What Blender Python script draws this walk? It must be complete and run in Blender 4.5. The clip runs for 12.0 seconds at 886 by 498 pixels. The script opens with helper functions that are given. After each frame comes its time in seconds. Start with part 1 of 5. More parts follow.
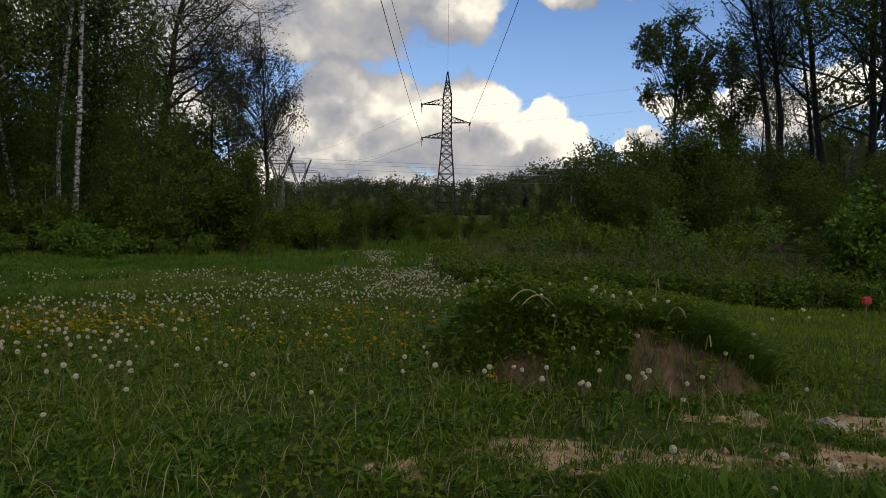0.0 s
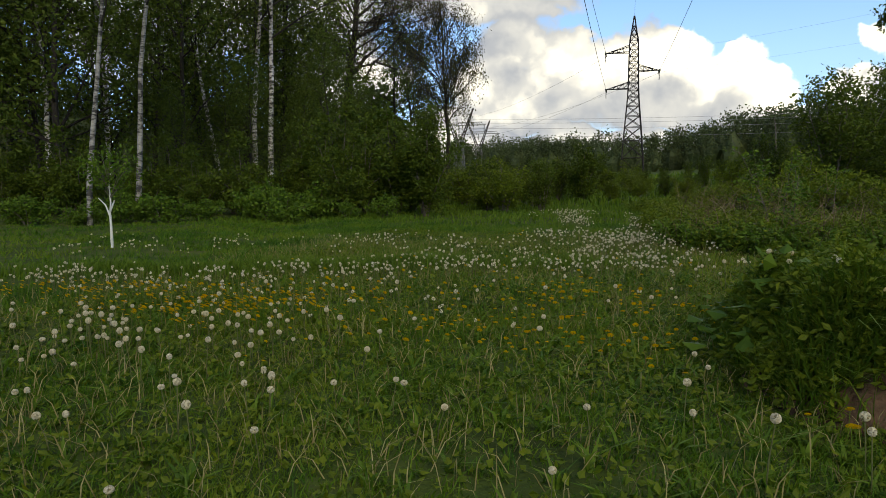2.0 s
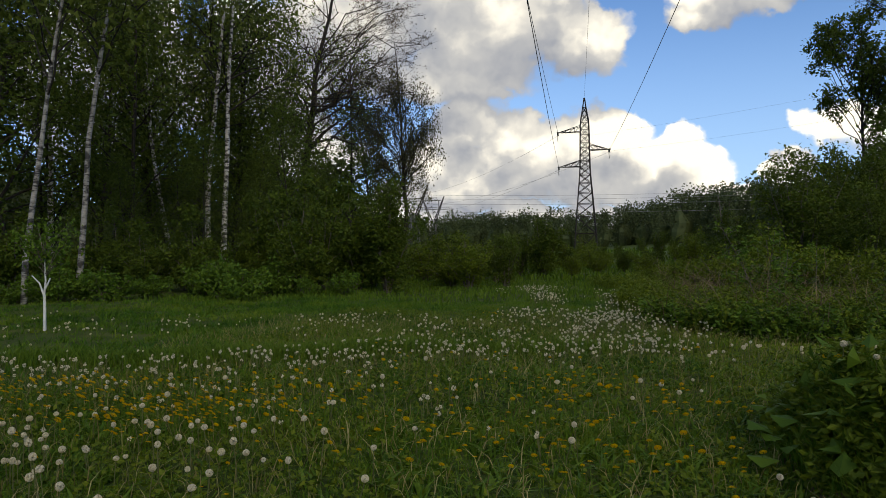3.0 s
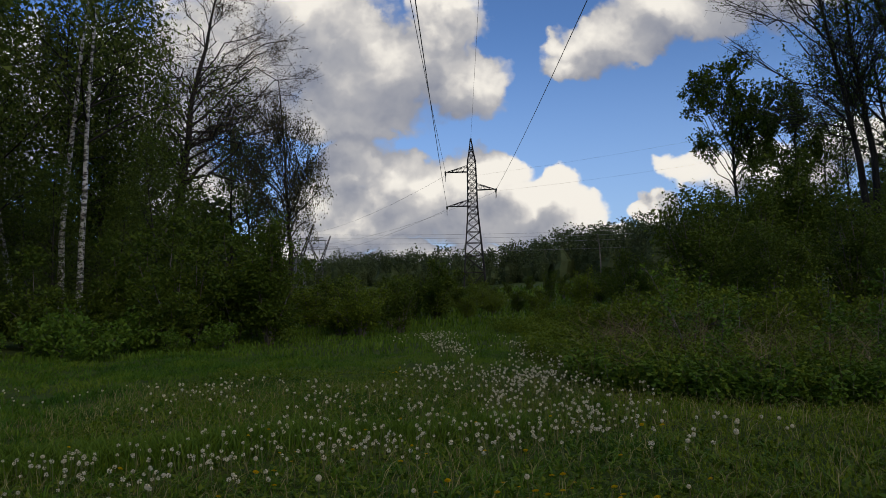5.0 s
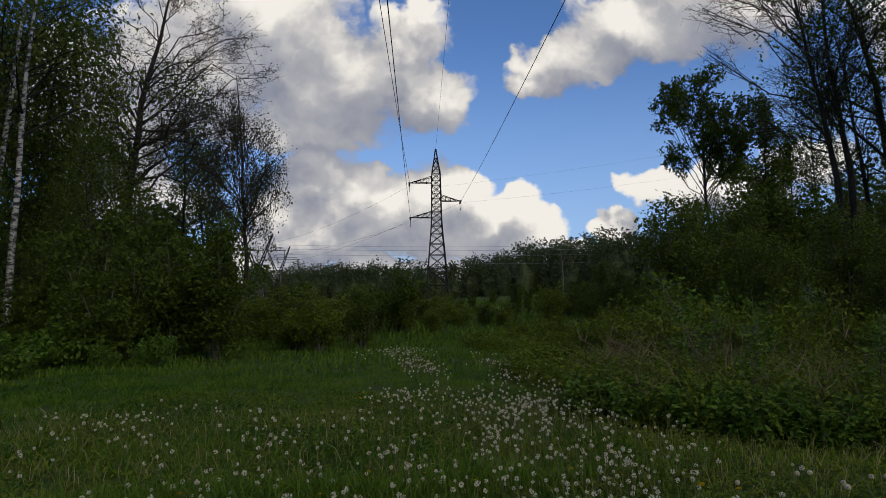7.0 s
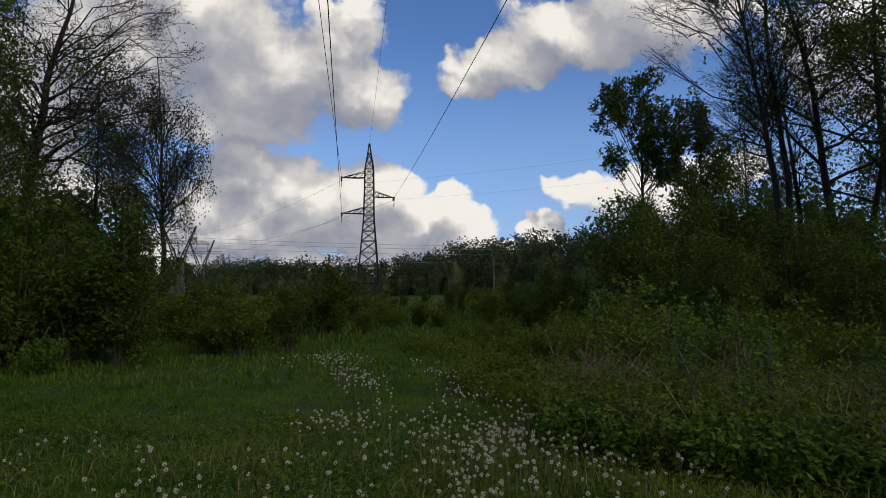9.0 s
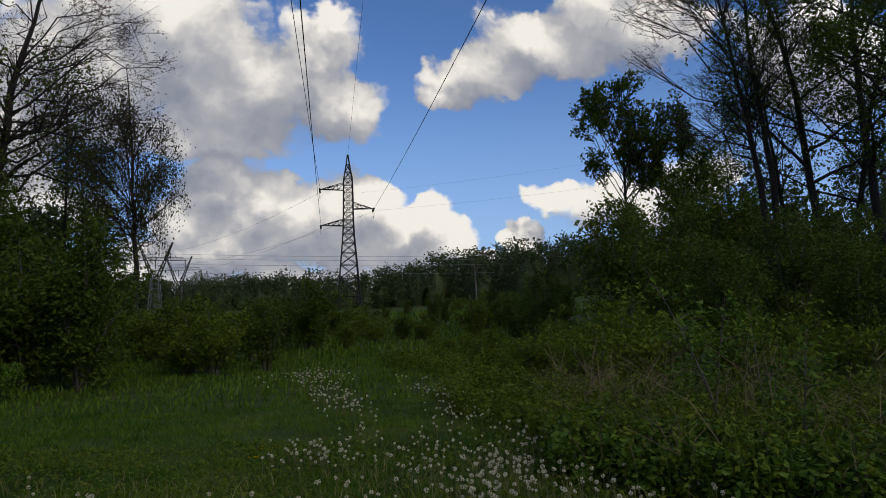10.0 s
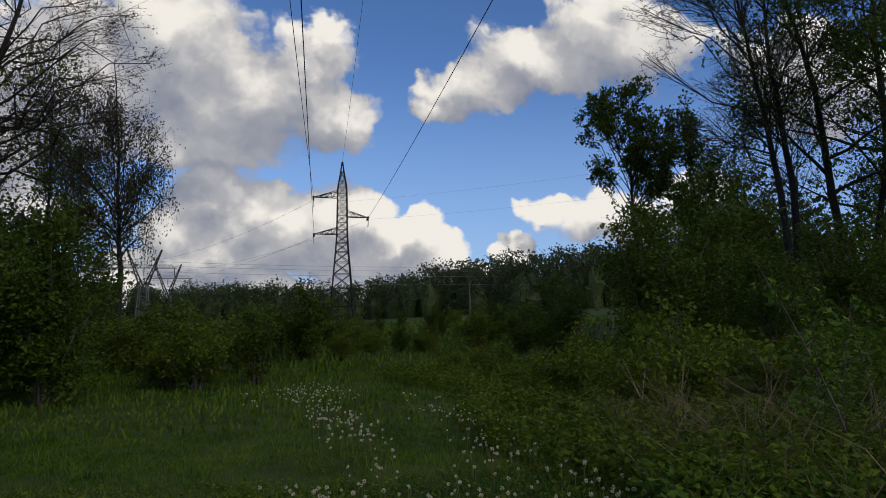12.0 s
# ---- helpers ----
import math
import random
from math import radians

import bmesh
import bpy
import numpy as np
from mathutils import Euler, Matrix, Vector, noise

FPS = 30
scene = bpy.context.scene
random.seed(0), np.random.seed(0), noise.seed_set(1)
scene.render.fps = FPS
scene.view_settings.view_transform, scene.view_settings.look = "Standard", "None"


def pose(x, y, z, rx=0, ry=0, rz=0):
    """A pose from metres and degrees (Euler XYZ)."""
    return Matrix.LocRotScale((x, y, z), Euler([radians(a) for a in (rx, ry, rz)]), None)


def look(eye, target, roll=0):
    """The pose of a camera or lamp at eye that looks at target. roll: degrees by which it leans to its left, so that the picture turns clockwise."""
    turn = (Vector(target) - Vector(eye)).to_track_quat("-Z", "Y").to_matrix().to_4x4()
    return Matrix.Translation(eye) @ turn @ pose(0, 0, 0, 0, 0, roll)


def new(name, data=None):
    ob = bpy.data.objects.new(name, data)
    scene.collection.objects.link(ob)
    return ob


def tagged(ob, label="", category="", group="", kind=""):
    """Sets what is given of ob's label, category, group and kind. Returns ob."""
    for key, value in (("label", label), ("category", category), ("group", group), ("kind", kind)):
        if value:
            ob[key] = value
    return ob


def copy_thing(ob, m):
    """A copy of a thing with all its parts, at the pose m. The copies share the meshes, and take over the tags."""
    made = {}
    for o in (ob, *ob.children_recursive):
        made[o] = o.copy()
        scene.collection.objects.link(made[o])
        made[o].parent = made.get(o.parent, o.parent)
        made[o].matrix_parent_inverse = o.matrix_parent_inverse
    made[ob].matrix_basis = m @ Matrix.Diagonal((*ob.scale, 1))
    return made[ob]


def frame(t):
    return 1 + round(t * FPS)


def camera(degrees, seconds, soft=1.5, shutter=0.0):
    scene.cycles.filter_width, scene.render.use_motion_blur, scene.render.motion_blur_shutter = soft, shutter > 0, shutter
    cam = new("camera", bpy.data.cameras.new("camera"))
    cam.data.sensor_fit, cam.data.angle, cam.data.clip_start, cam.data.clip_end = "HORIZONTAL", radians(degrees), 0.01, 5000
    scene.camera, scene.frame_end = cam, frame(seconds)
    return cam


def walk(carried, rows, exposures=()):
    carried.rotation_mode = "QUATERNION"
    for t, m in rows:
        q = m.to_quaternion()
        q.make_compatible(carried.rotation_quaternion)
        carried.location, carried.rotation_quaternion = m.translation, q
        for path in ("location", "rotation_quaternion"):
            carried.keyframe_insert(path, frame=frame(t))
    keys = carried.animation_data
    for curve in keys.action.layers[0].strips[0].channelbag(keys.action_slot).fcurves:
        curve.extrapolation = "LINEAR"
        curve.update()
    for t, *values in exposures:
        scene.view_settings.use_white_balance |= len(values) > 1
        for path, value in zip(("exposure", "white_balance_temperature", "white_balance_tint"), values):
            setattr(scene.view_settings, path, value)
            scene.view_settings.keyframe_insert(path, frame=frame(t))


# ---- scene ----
cam = camera(65.9, 12.0, 0.75)
PATH = [
    (0, (-0.041, -0.212, 1.556), (-0.03, 1.785, 1.452), 1.0),
    (0.5, (-0.064, 0.374, 1.462), (-0.154, 2.366, 1.3), 0.7),
    (1, (-0.191, 0.991, 1.485), (-0.452, 2.965, 1.297), 0.5),
    (1.5, (-0.45, 1.502, 1.447), (-0.878, 3.442, 1.217), -0.1),
    (2, (-0.706, 2.109, 1.401), (-1.208, 4.032, 1.181), -0.8),
    (2.5, (-0.952, 2.613, 1.395), (-1.424, 4.556, 1.347), -0.5),
    (3, (-1.32, 2.997, 1.42), (-1.69, 4.962, 1.416), -0.7),
    (3.5, (-1.596, 3.436, 1.486), (-1.869, 5.417, 1.517), -0.5),
    (5.3, (-1.841, 5.418, 1.6), (-1.846, 7.415, 1.706), -1.4),
    (5.5, (-1.876, 5.659, 1.597), (-1.864, 7.656, 1.7), -1.2),
    (6, (-1.911, 6.302, 1.552), (-1.891, 8.298, 1.674), -1.2),
    (6.5, (-2.007, 6.721, 1.513), (-1.959, 8.715, 1.657), -1.1),
    (8.5, (-2.206, 8.689, 1.628), (-2.013, 10.676, 1.753), 0.2),
    (9, (-2.259, 9.114, 1.609), (-1.982, 11.09, 1.744), 0.1),
    (9.5, (-2.229, 9.639, 1.589), (-1.892, 11.604, 1.75), -0.6),
    (10, (-2.207, 10.119, 1.607), (-1.874, 12.084, 1.773), -1.3),
    (10.5, (-2.248, 10.719, 1.55), (-1.871, 12.675, 1.736), -1.5),
    (11, (-2.304, 11.157, 1.503), (-1.926, 13.107, 1.737), -1.1),
    (11.5, (-2.332, 11.762, 1.494), (-1.981, 13.719, 1.714), -1.0),
    (12, (-2.4, 12.2, 1.549), (-2.043, 14.158, 1.75), -0.6),
]
walk(cam, [(t, look(eye, target, roll)) for t, eye, target, roll in PATH],
     [(0, -0.15, 7300, 8), (1, 0.38, 7500, 5), (1.5, 0.45, 7600, 3), (2.5, 0.42, 7600, 3), (3.0, 0.05, 7300, 6), (3.5, -0.15, 7000, 8), (3.7, -0.24, 6900, 9), (5.3, -0.42, 6700, 10), (6.5, -0.44, 6650, 10), (8.3, -0.43, 6650, 10), (12, -0.46, 6600, 10)])


# ---- world: broken cumulus over a blue sky, sun behind cloud ----
def build_world():
    w = bpy.data.worlds.new("sky")
    scene.world = w
    w.use_nodes = True
    nt = w.node_tree
    nt.nodes.clear()

    def node(kind, tree=nt, **kw):
        n = tree.nodes.new(kind)
        for k, val in kw.items():
            if k == "op":
                n.operation = val
        return n

    # cloud body: smooth union of ellipses given as (u, v, half width, half height), u and v tangents right and up of +y
    BLOBS = [
        (0.035, 0.145, 0.105, 0.075), (0.12, 0.12, 0.085, 0.055), (0.03, 0.09, 0.12, 0.05), (0.185, 0.10, 0.05, 0.04), (0.06, 0.165, 0.06, 0.05),
        (-0.15, 0.18, 0.08, 0.065), (-0.09, 0.16, 0.07, 0.07), (-0.20, 0.13, 0.07, 0.05), (-0.13, 0.11, 0.12, 0.04),
        (-0.10, 0.33, 0.17, 0.11), (0.0, 0.30, 0.11, 0.075), (-0.02, 0.39, 0.09, 0.075), (-0.20, 0.40, 0.16, 0.13), (-0.34, 0.34, 0.16, 0.17), (-0.16, 0.25, 0.16, 0.06),
        (-0.48, 0.28, 0.17, 0.16), (-0.42, 0.16, 0.14, 0.09),
        (0.24, 0.36, 0.12, 0.055), (0.34, 0.41, 0.17, 0.09), (0.47, 0.45, 0.2, 0.11), (0.18, 0.325, 0.06, 0.03),
        (0.345, 0.155, 0.05, 0.045), (0.42, 0.15, 0.07, 0.05), (0.29, 0.10, 0.05, 0.03), (0.5, 0.14, 0.08, 0.06), (0.6, 0.2, 0.1, 0.06),
        (0.15, 0.09, 0.08, 0.05), (-0.05, 0.125, 0.08, 0.08), (0.22, 0.07, 0.07, 0.025), (0.02, 0.045, 0.25, 0.025), (-0.25, 0.05, 0.2, 0.03), (0.0, 0.02, 1.1, 0.05), (-0.16, 0.085, 0.2, 0.03), (-0.75, 0.3, 0.25, 0.2), (0.85, 0.4, 0.25, 0.12)]
    g = bpy.data.node_groups.new("cloud_field", "ShaderNodeTree")
    g.interface.new_socket("Vector", in_out="INPUT", socket_type="NodeSocketVector")
    g.interface.new_socket("Value", in_out="OUTPUT", socket_type="NodeSocketFloat")
    gi, go = g.nodes.new("NodeGroupInput"), g.nodes.new("NodeGroupOutput")
    # ragged edges
    warp = gi.outputs[0]
    for scale, amount in ((8.0, 0.05), (24.0, 0.022), (75.0, 0.007)):
        nz = g.nodes.new("ShaderNodeTexNoise")
        nz.inputs["Scale"].default_value = scale
        nz.inputs["Detail"].default_value = 4.0
        g.links.new(gi.outputs[0], nz.inputs["Vector"])
        sh = g.nodes.new("ShaderNodeVectorMath")
        sh.operation = "MULTIPLY_ADD"
        sh.inputs[1].default_value = (2 * amount, 2 * amount, 0)
        sh.inputs[2].default_value = (-amount, -amount, 0)
        g.links.new(nz.outputs["Color"], sh.inputs[0])
        ad = g.nodes.new("ShaderNodeVectorMath")
        g.links.new(warp, ad.inputs[0])
        g.links.new(sh.outputs[0], ad.inputs[1])
        warp = ad.outputs[0]
    best = None
    for u, v, a, b in BLOBS:
        ma = g.nodes.new("ShaderNodeVectorMath")
        ma.operation = "MULTIPLY_ADD"
        ma.inputs[1].default_value = (1 / a, 1 / b, 0)
        ma.inputs[2].default_value = (-u / a, -v / b, 0)
        g.links.new(warp, ma.inputs[0])
        ln = g.nodes.new("ShaderNodeVectorMath")
        ln.operation = "LENGTH"
        g.links.new(ma.outputs[0], ln.inputs[0])
        if best is None:
            best = ln.outputs["Value"]
        else:
            sm = g.nodes.new("ShaderNodeMath")
            sm.operation = "SMOOTH_MIN"
            sm.inputs[2].default_value = 0.25
            g.links.new(best, sm.inputs[0])
            g.links.new(ln.outputs["Value"], sm.inputs[1])
            best = sm.outputs[0]
    sq = g.nodes.new("ShaderNodeMath")
    sq.operation = "MULTIPLY_ADD"
    sq.inputs[2].default_value = 0.14
    g.links.new(best, sq.inputs[0]), g.links.new(best, sq.inputs[1])
    rt = g.nodes.new("ShaderNodeMath")
    rt.operation = "SQRT"
    g.links.new(sq.outputs[0], rt.inputs[0])
    best = rt.outputs[0]
    vo = g.nodes.new("ShaderNodeTexVoronoi")
    vo.feature = "SMOOTH_F1"
    vo.inputs["Scale"].default_value = 17.0
    vo.inputs["Detail"].default_value = 2.0
    g.links.new(warp, vo.inputs["Vector"])
    puff = g.nodes.new("ShaderNodeMath")
    puff.operation = "MULTIPLY_ADD"
    puff.inputs[1].default_value = 0.42
    g.links.new(vo.outputs["Distance"], puff.inputs[0])
    g.links.new(best, puff.inputs[2])
    inv = g.nodes.new("ShaderNodeMath")
    inv.operation = "SUBTRACT"
    inv.inputs[0].default_value = 1.26
    g.links.new(puff.outputs[0], inv.inputs[1])
    g.links.new(inv.outputs[0], go.inputs[0])

    L = nt.links.new
    tc = node("ShaderNodeTexCoord")
    sep = node("ShaderNodeSeparateXYZ")
    L(tc.outputs["Generated"], sep.inputs[0])
    ym = node("ShaderNodeMath", op="MAXIMUM")
    ym.inputs[1].default_value = 0.2
    L(sep.outputs["Y"], ym.inputs[0])
    du, dv = node("ShaderNodeMath", op="DIVIDE"), node("ShaderNodeMath", op="DIVIDE")
    L(sep.outputs["X"], du.inputs[0]), L(ym.outputs[0], du.inputs[1])
    L(sep.outputs["Z"], dv.inputs[0]), L(ym.outputs[0], dv.inputs[1])
    uv = node("ShaderNodeCombineXYZ")
    L(du.outputs[0], uv.inputs[0]), L(dv.outputs[0], uv.inputs[1])
    off = node("ShaderNodeVectorMath", op="ADD")
    off.inputs[1].default_value = (0.012, 0.06, 0)
    L(uv.outputs[0], off.inputs[0])
    f1, f2 = node("ShaderNodeGroup"), node("ShaderNodeGroup")
    f1.node_tree = f2.node_tree = g
    L(uv.outputs[0], f1.inputs[0]), L(off.outputs[0], f2.inputs[0])
    # the rest of the sky carries the same broken cloud
    far = node("ShaderNodeTexNoise")
    far.inputs["Scale"].default_value = 2.6
    far.inputs["Detail"].default_value = 6.0
    L(tc.outputs["Generated"], far.inputs["Vector"])
    fsub = node("ShaderNodeMath", op="MULTIPLY_ADD")
    fsub.inputs[1].default_value, fsub.inputs[2].default_value = 3.0, -1.5
    L(far.outputs[0], fsub.inputs[0])
    front = node("ShaderNodeMapRange")
    front.interpolation_type = "SMOOTHSTEP"
    front.inputs["From Min"].default_value, front.inputs["From Max"].default_value = 0.3, 0.6
    L(sep.outputs["Y"], front.inputs["Value"])
    fld = node("ShaderNodeMix")
    L(front.outputs[0], fld.inputs[0]), L(fsub.outputs[0], fld.inputs[2]), L(f1.outputs[0], fld.inputs[3])
    alpha = node("ShaderNodeMapRange")
    alpha.interpolation_type = "SMOOTHSTEP"
    alpha.inputs["From Min"].default_value, alpha.inputs["From Max"].default_value = 0.0, 0.2
    L(fld.outputs[0], alpha.inputs["Value"])
    dif = node("ShaderNodeMath", op="SUBTRACT")
    L(f1.outputs[0], dif.inputs[0]), L(f2.outputs[0], dif.inputs[1])
    lit = node("ShaderNodeMapRange")
    lit.interpolation_type = "SMOOTHSTEP"
    lit.inputs["From Min"].default_value, lit.inputs["From Max"].default_value = -0.8, 0.95
    L(dif.outputs[0], lit.inputs["Value"])
    ramp = node("ShaderNodeValToRGB")
    ramp.color_ramp.elements[0].position, ramp.color_ramp.elements[0].color = 0.08, (0.23, 0.26, 0.35, 1)
    ramp.color_ramp.elements[1].position, ramp.color_ramp.elements[1].color = 0.84, (0.98, 0.95, 0.89, 1)
    high = ramp.color_ramp.elements.new(0.66)
    high.color = (0.66, 0.65, 0.65, 1)
    mid = ramp.color_ramp.elements.new(0.5)
    mid.color = (0.46, 0.47, 0.51, 1)
    L(lit.outputs[0], ramp.inputs[0])
    sky = node("ShaderNodeTexSky")
    sky.sky_type, sky.sun_disc = "NISHITA", False
    sky.sun_elevation, sky.sun_rotation = radians(SUN_UP), radians(SUN_ROUND)
    sky.air_density, sky.dust_density, sky.ozone_density = 1.0, 0.1, 4.0
    sk = node("ShaderNodeVectorMath", op="SCALE")
    sk.inputs["Scale"].default_value = SKY
    tint = node("ShaderNodeVectorMath", op="MULTIPLY")
    tint.inputs[1].default_value = (0.78, 1.0, 1.32)
    L(sky.outputs[0], tint.inputs[0]), L(tint.outputs[0], sk.inputs[0])
    cl = node("ShaderNodeVectorMath", op="SCALE")
    cl.inputs["Scale"].default_value = CLOUD
    L(ramp.outputs[0], cl.inputs[0])
    # the blue pales in the haze low over the land
    low = node("ShaderNodeMapRange")
    low.interpolation_type = "SMOOTHSTEP"
    low.inputs["From Min"].default_value, low.inputs["From Max"].default_value = 0.0, 0.38
    low.inputs["To Min"].default_value, low.inputs["To Max"].default_value = 0.65, 0.0
    L(sep.outputs["Z"], low.inputs["Value"])
    pale = node("ShaderNodeMix")
    pale.data_type = "RGBA"
    pale.inputs[7].default_value = (0.36 * CLOUD, 0.53 * CLOUD, 0.88 * CLOUD, 1)
    L(low.outputs[0], pale.inputs[0]), L(sk.outputs[0], pale.inputs[6])
    mix = node("ShaderNodeMix")
    mix.data_type = "RGBA"
    L(alpha.outputs[0], mix.inputs[0]), L(pale.outputs[2], mix.inputs[6]), L(cl.outputs[0], mix.inputs[7])
    bg, out = node("ShaderNodeBackground"), node("ShaderNodeOutputWorld")
    L(mix.outputs[2], bg.inputs[0]), L(bg.outputs[0], out.inputs[0])


SUN_UP, SUN_ROUND, SKY, CLOUD = 38, 150, 0.118, 1.22
build_world()
sun = new("sun", bpy.data.lights.new("sun", "SUN"))
sun.data.energy, sun.data.angle, sun.data.color = 1.1, radians(24), (1.0, 0.91, 0.78)
sun.matrix_world = look((30 * math.sin(radians(SUN_ROUND)), 30 * math.cos(radians(SUN_ROUND)), 24), (0, 0, 0))


# ---- materials ----
def material(name):
    m = bpy.data.materials.new(name)
    m.use_nodes = True
    nt = m.node_tree
    return m, nt, nt.nodes["Principled BSDF"], nt.nodes["Material Output"]


def ramp_node(nt, source, stops):
    r = nt.nodes.new("ShaderNodeValToRGB")
    el = r.color_ramp.elements
    while len(el) < len(stops):
        el.new(0.5)
    for e, (p, c) in zip(el, stops):
        e.position, e.color = p, (*c, 1)
    nt.links.new(source, r.inputs[0])
    return r.outputs[0]


def noise_node(nt, scale, detail=4.0, vec=None, stretch=None):
    n = nt.nodes.new("ShaderNodeTexNoise")
    n.inputs["Scale"].default_value, n.inputs["Detail"].default_value = scale, detail
    if vec is None:
        tc = nt.nodes.new("ShaderNodeTexCoord")
        vec = tc.outputs["Object"]
    if stretch:
        mp = nt.nodes.new("ShaderNodeMapping")
        mp.inputs["Scale"].default_value = stretch
        nt.links.new(vec, mp.inputs[0])
        vec = mp.outputs[0]
    nt.links.new(vec, n.inputs["Vector"])
    return n.outputs[0]


def bump(nt, bsdf, source, strength, distance=0.02):
    b = nt.nodes.new("ShaderNodeBump")
    b.inputs["Strength"].default_value, b.inputs["Distance"].default_value = strength, distance
    nt.links.new(source, b.inputs["Height"])
    nt.links.new(b.outputs[0], bsdf.inputs["Normal"])


def leaf_material(name, dark, light, translucent=0.35, patch=0.6, rough=0.55):
    """Leaves: every leaf a little different, and whole clumps lighter or yellower than others."""
    m, nt, bsdf, out = material(name)
    geo = nt.nodes.new("ShaderNodeNewGeometry")
    tc = nt.nodes.new("ShaderNodeTexCoord")
    big = noise_node(nt, patch, 2.0, tc.outputs["Object"])
    mx = nt.nodes.new("ShaderNodeMath")
    mx.operation = "MULTIPLY_ADD"
    mx.inputs[1].default_value = 0.55
    nt.links.new(geo.outputs["Random Per Island"], mx.inputs[0])
    sc = nt.nodes.new("ShaderNodeMath")
    sc.operation = "MULTIPLY"
    sc.inputs[1].default_value = 0.5
    nt.links.new(big, sc.inputs[0])
    nt.links.new(sc.outputs[0], mx.inputs[2])
    mid = tuple((a + b) / 2 for a, b in zip(dark, light))
    col = ramp_node(nt, mx.outputs[0], [(0.1, dark), (0.5, mid), (0.85, light)])
    nt.links.new(col, bsdf.inputs["Base Color"])
    bsdf.inputs["Roughness"].default_value = rough
    bsdf.inputs["Specular IOR Level"].default_value = 0.16
    tr = nt.nodes.new("ShaderNodeBsdfTranslucent")
    nt.links.new(col, tr.inputs[0])
    ms = nt.nodes.new("ShaderNodeMixShader")
    ms.inputs[0].default_value = translucent
    nt.links.new(bsdf.outputs[0], ms.inputs[1])
    nt.links.new(tr.outputs[0], ms.inputs[2])
    nt.links.new(ms.outputs[0], out.inputs[0])
    return m


def plain(name, dark, light, scale=6.0, rough=0.8, metal=0.0, bumps=0.3, stretch=None):
    m, nt, bsdf, out = material(name)
    n = noise_node(nt, scale, 6.0, stretch=stretch)
    nt.links.new(ramp_node(nt, n, [(0.3, dark), (0.7, light)]), bsdf.inputs["Base Color"])
    bsdf.inputs["Roughness"].default_value, bsdf.inputs["Metallic"].default_value = rough, metal
    bump(nt, bsdf, noise_node(nt, scale * 4, 4.0, stretch=stretch), bumps)
    return m


def birch_bark_material(name, white):
    m, nt, bsdf, out = material(name)
    n = noise_node(nt, 2.2, 6.0, stretch=(1.2, 1.2, 2.6))
    fine = noise_node(nt, 9.0, 4.0, stretch=(0.6, 0.6, 5.0))
    ad = nt.nodes.new("ShaderNodeMath")
    ad.operation = "MULTIPLY_ADD"
    ad.inputs[1].default_value = 0.55
    nt.links.new(fine, ad.inputs[0])
    nt.links.new(n, ad.inputs[2])
    col = ramp_node(nt, ad.outputs[0], [(0.7, (0.03, 0.028, 0.025)), (0.75, (0.45 * white, 0.42 * white, 0.37 * white)), (0.8, (0.7 * white, 0.67 * white, 0.6 * white)), (0.95, (white, 0.96 * white, 0.87 * white))])
    nt.links.new(col, bsdf.inputs["Base Color"])
    bsdf.inputs["Roughness"].default_value = 0.7
    bump(nt, bsdf, fine, 0.4)
    return m


def ground_material():
    m, nt, bsdf, out = material("meadow_soil")
    at = nt.nodes.new("ShaderNodeAttribute")
    at.attribute_name = "bare"
    tc = nt.nodes.new("ShaderNodeTexCoord")
    green = ramp_node(nt, noise_node(nt, 1.3, 6.0, tc.outputs["Object"]), [(0.3, (0.030, 0.045, 0.008)), (0.55, (0.050, 0.075, 0.012)), (0.75, (0.085, 0.092, 0.020))])
    sand = ramp_node(nt, noise_node(nt, 5.0, 8.0, tc.outputs["Object"]), [(0.3, (0.22, 0.135, 0.06)), (0.5, (0.40, 0.265, 0.13)), (0.72, (0.58, 0.42, 0.24))])
    mixn = nt.nodes.new("ShaderNodeMix")
    mixn.data_type = "RGBA"
    ragged = nt.nodes.new("ShaderNodeMath")
    ragged.operation = "MULTIPLY_ADD"
    ragged.inputs[1].default_value = 0.9
    nt.links.new(noise_node(nt, 7.0, 6.0, tc.outputs["Object"]), ragged.inputs[0])
    nt.links.new(at.outputs["Fac"], ragged.inputs[2])
    st = nt.nodes.new("ShaderNodeMapRange")
    st.inputs["From Min"].default_value, st.inputs["From Max"].default_value = 0.82, 1.0
    nt.links.new(ragged.outputs[0], st.inputs["Value"])
    nt.links.new(st.outputs[0], mixn.inputs[0])
    nt.links.new(green, mixn.inputs[6])
    nt.links.new(sand, mixn.inputs[7])
    nt.links.new(mixn.outputs[2], bsdf.inputs["Base Color"])
    bsdf.inputs["Roughness"].default_value = 0.95
    bsdf.inputs["Specular IOR Level"].default_value = 0.15
    bump(nt, bsdf, noise_node(nt, 22.0, 8.0, tc.outputs["Object"]), 0.7, 0.03)
    return m


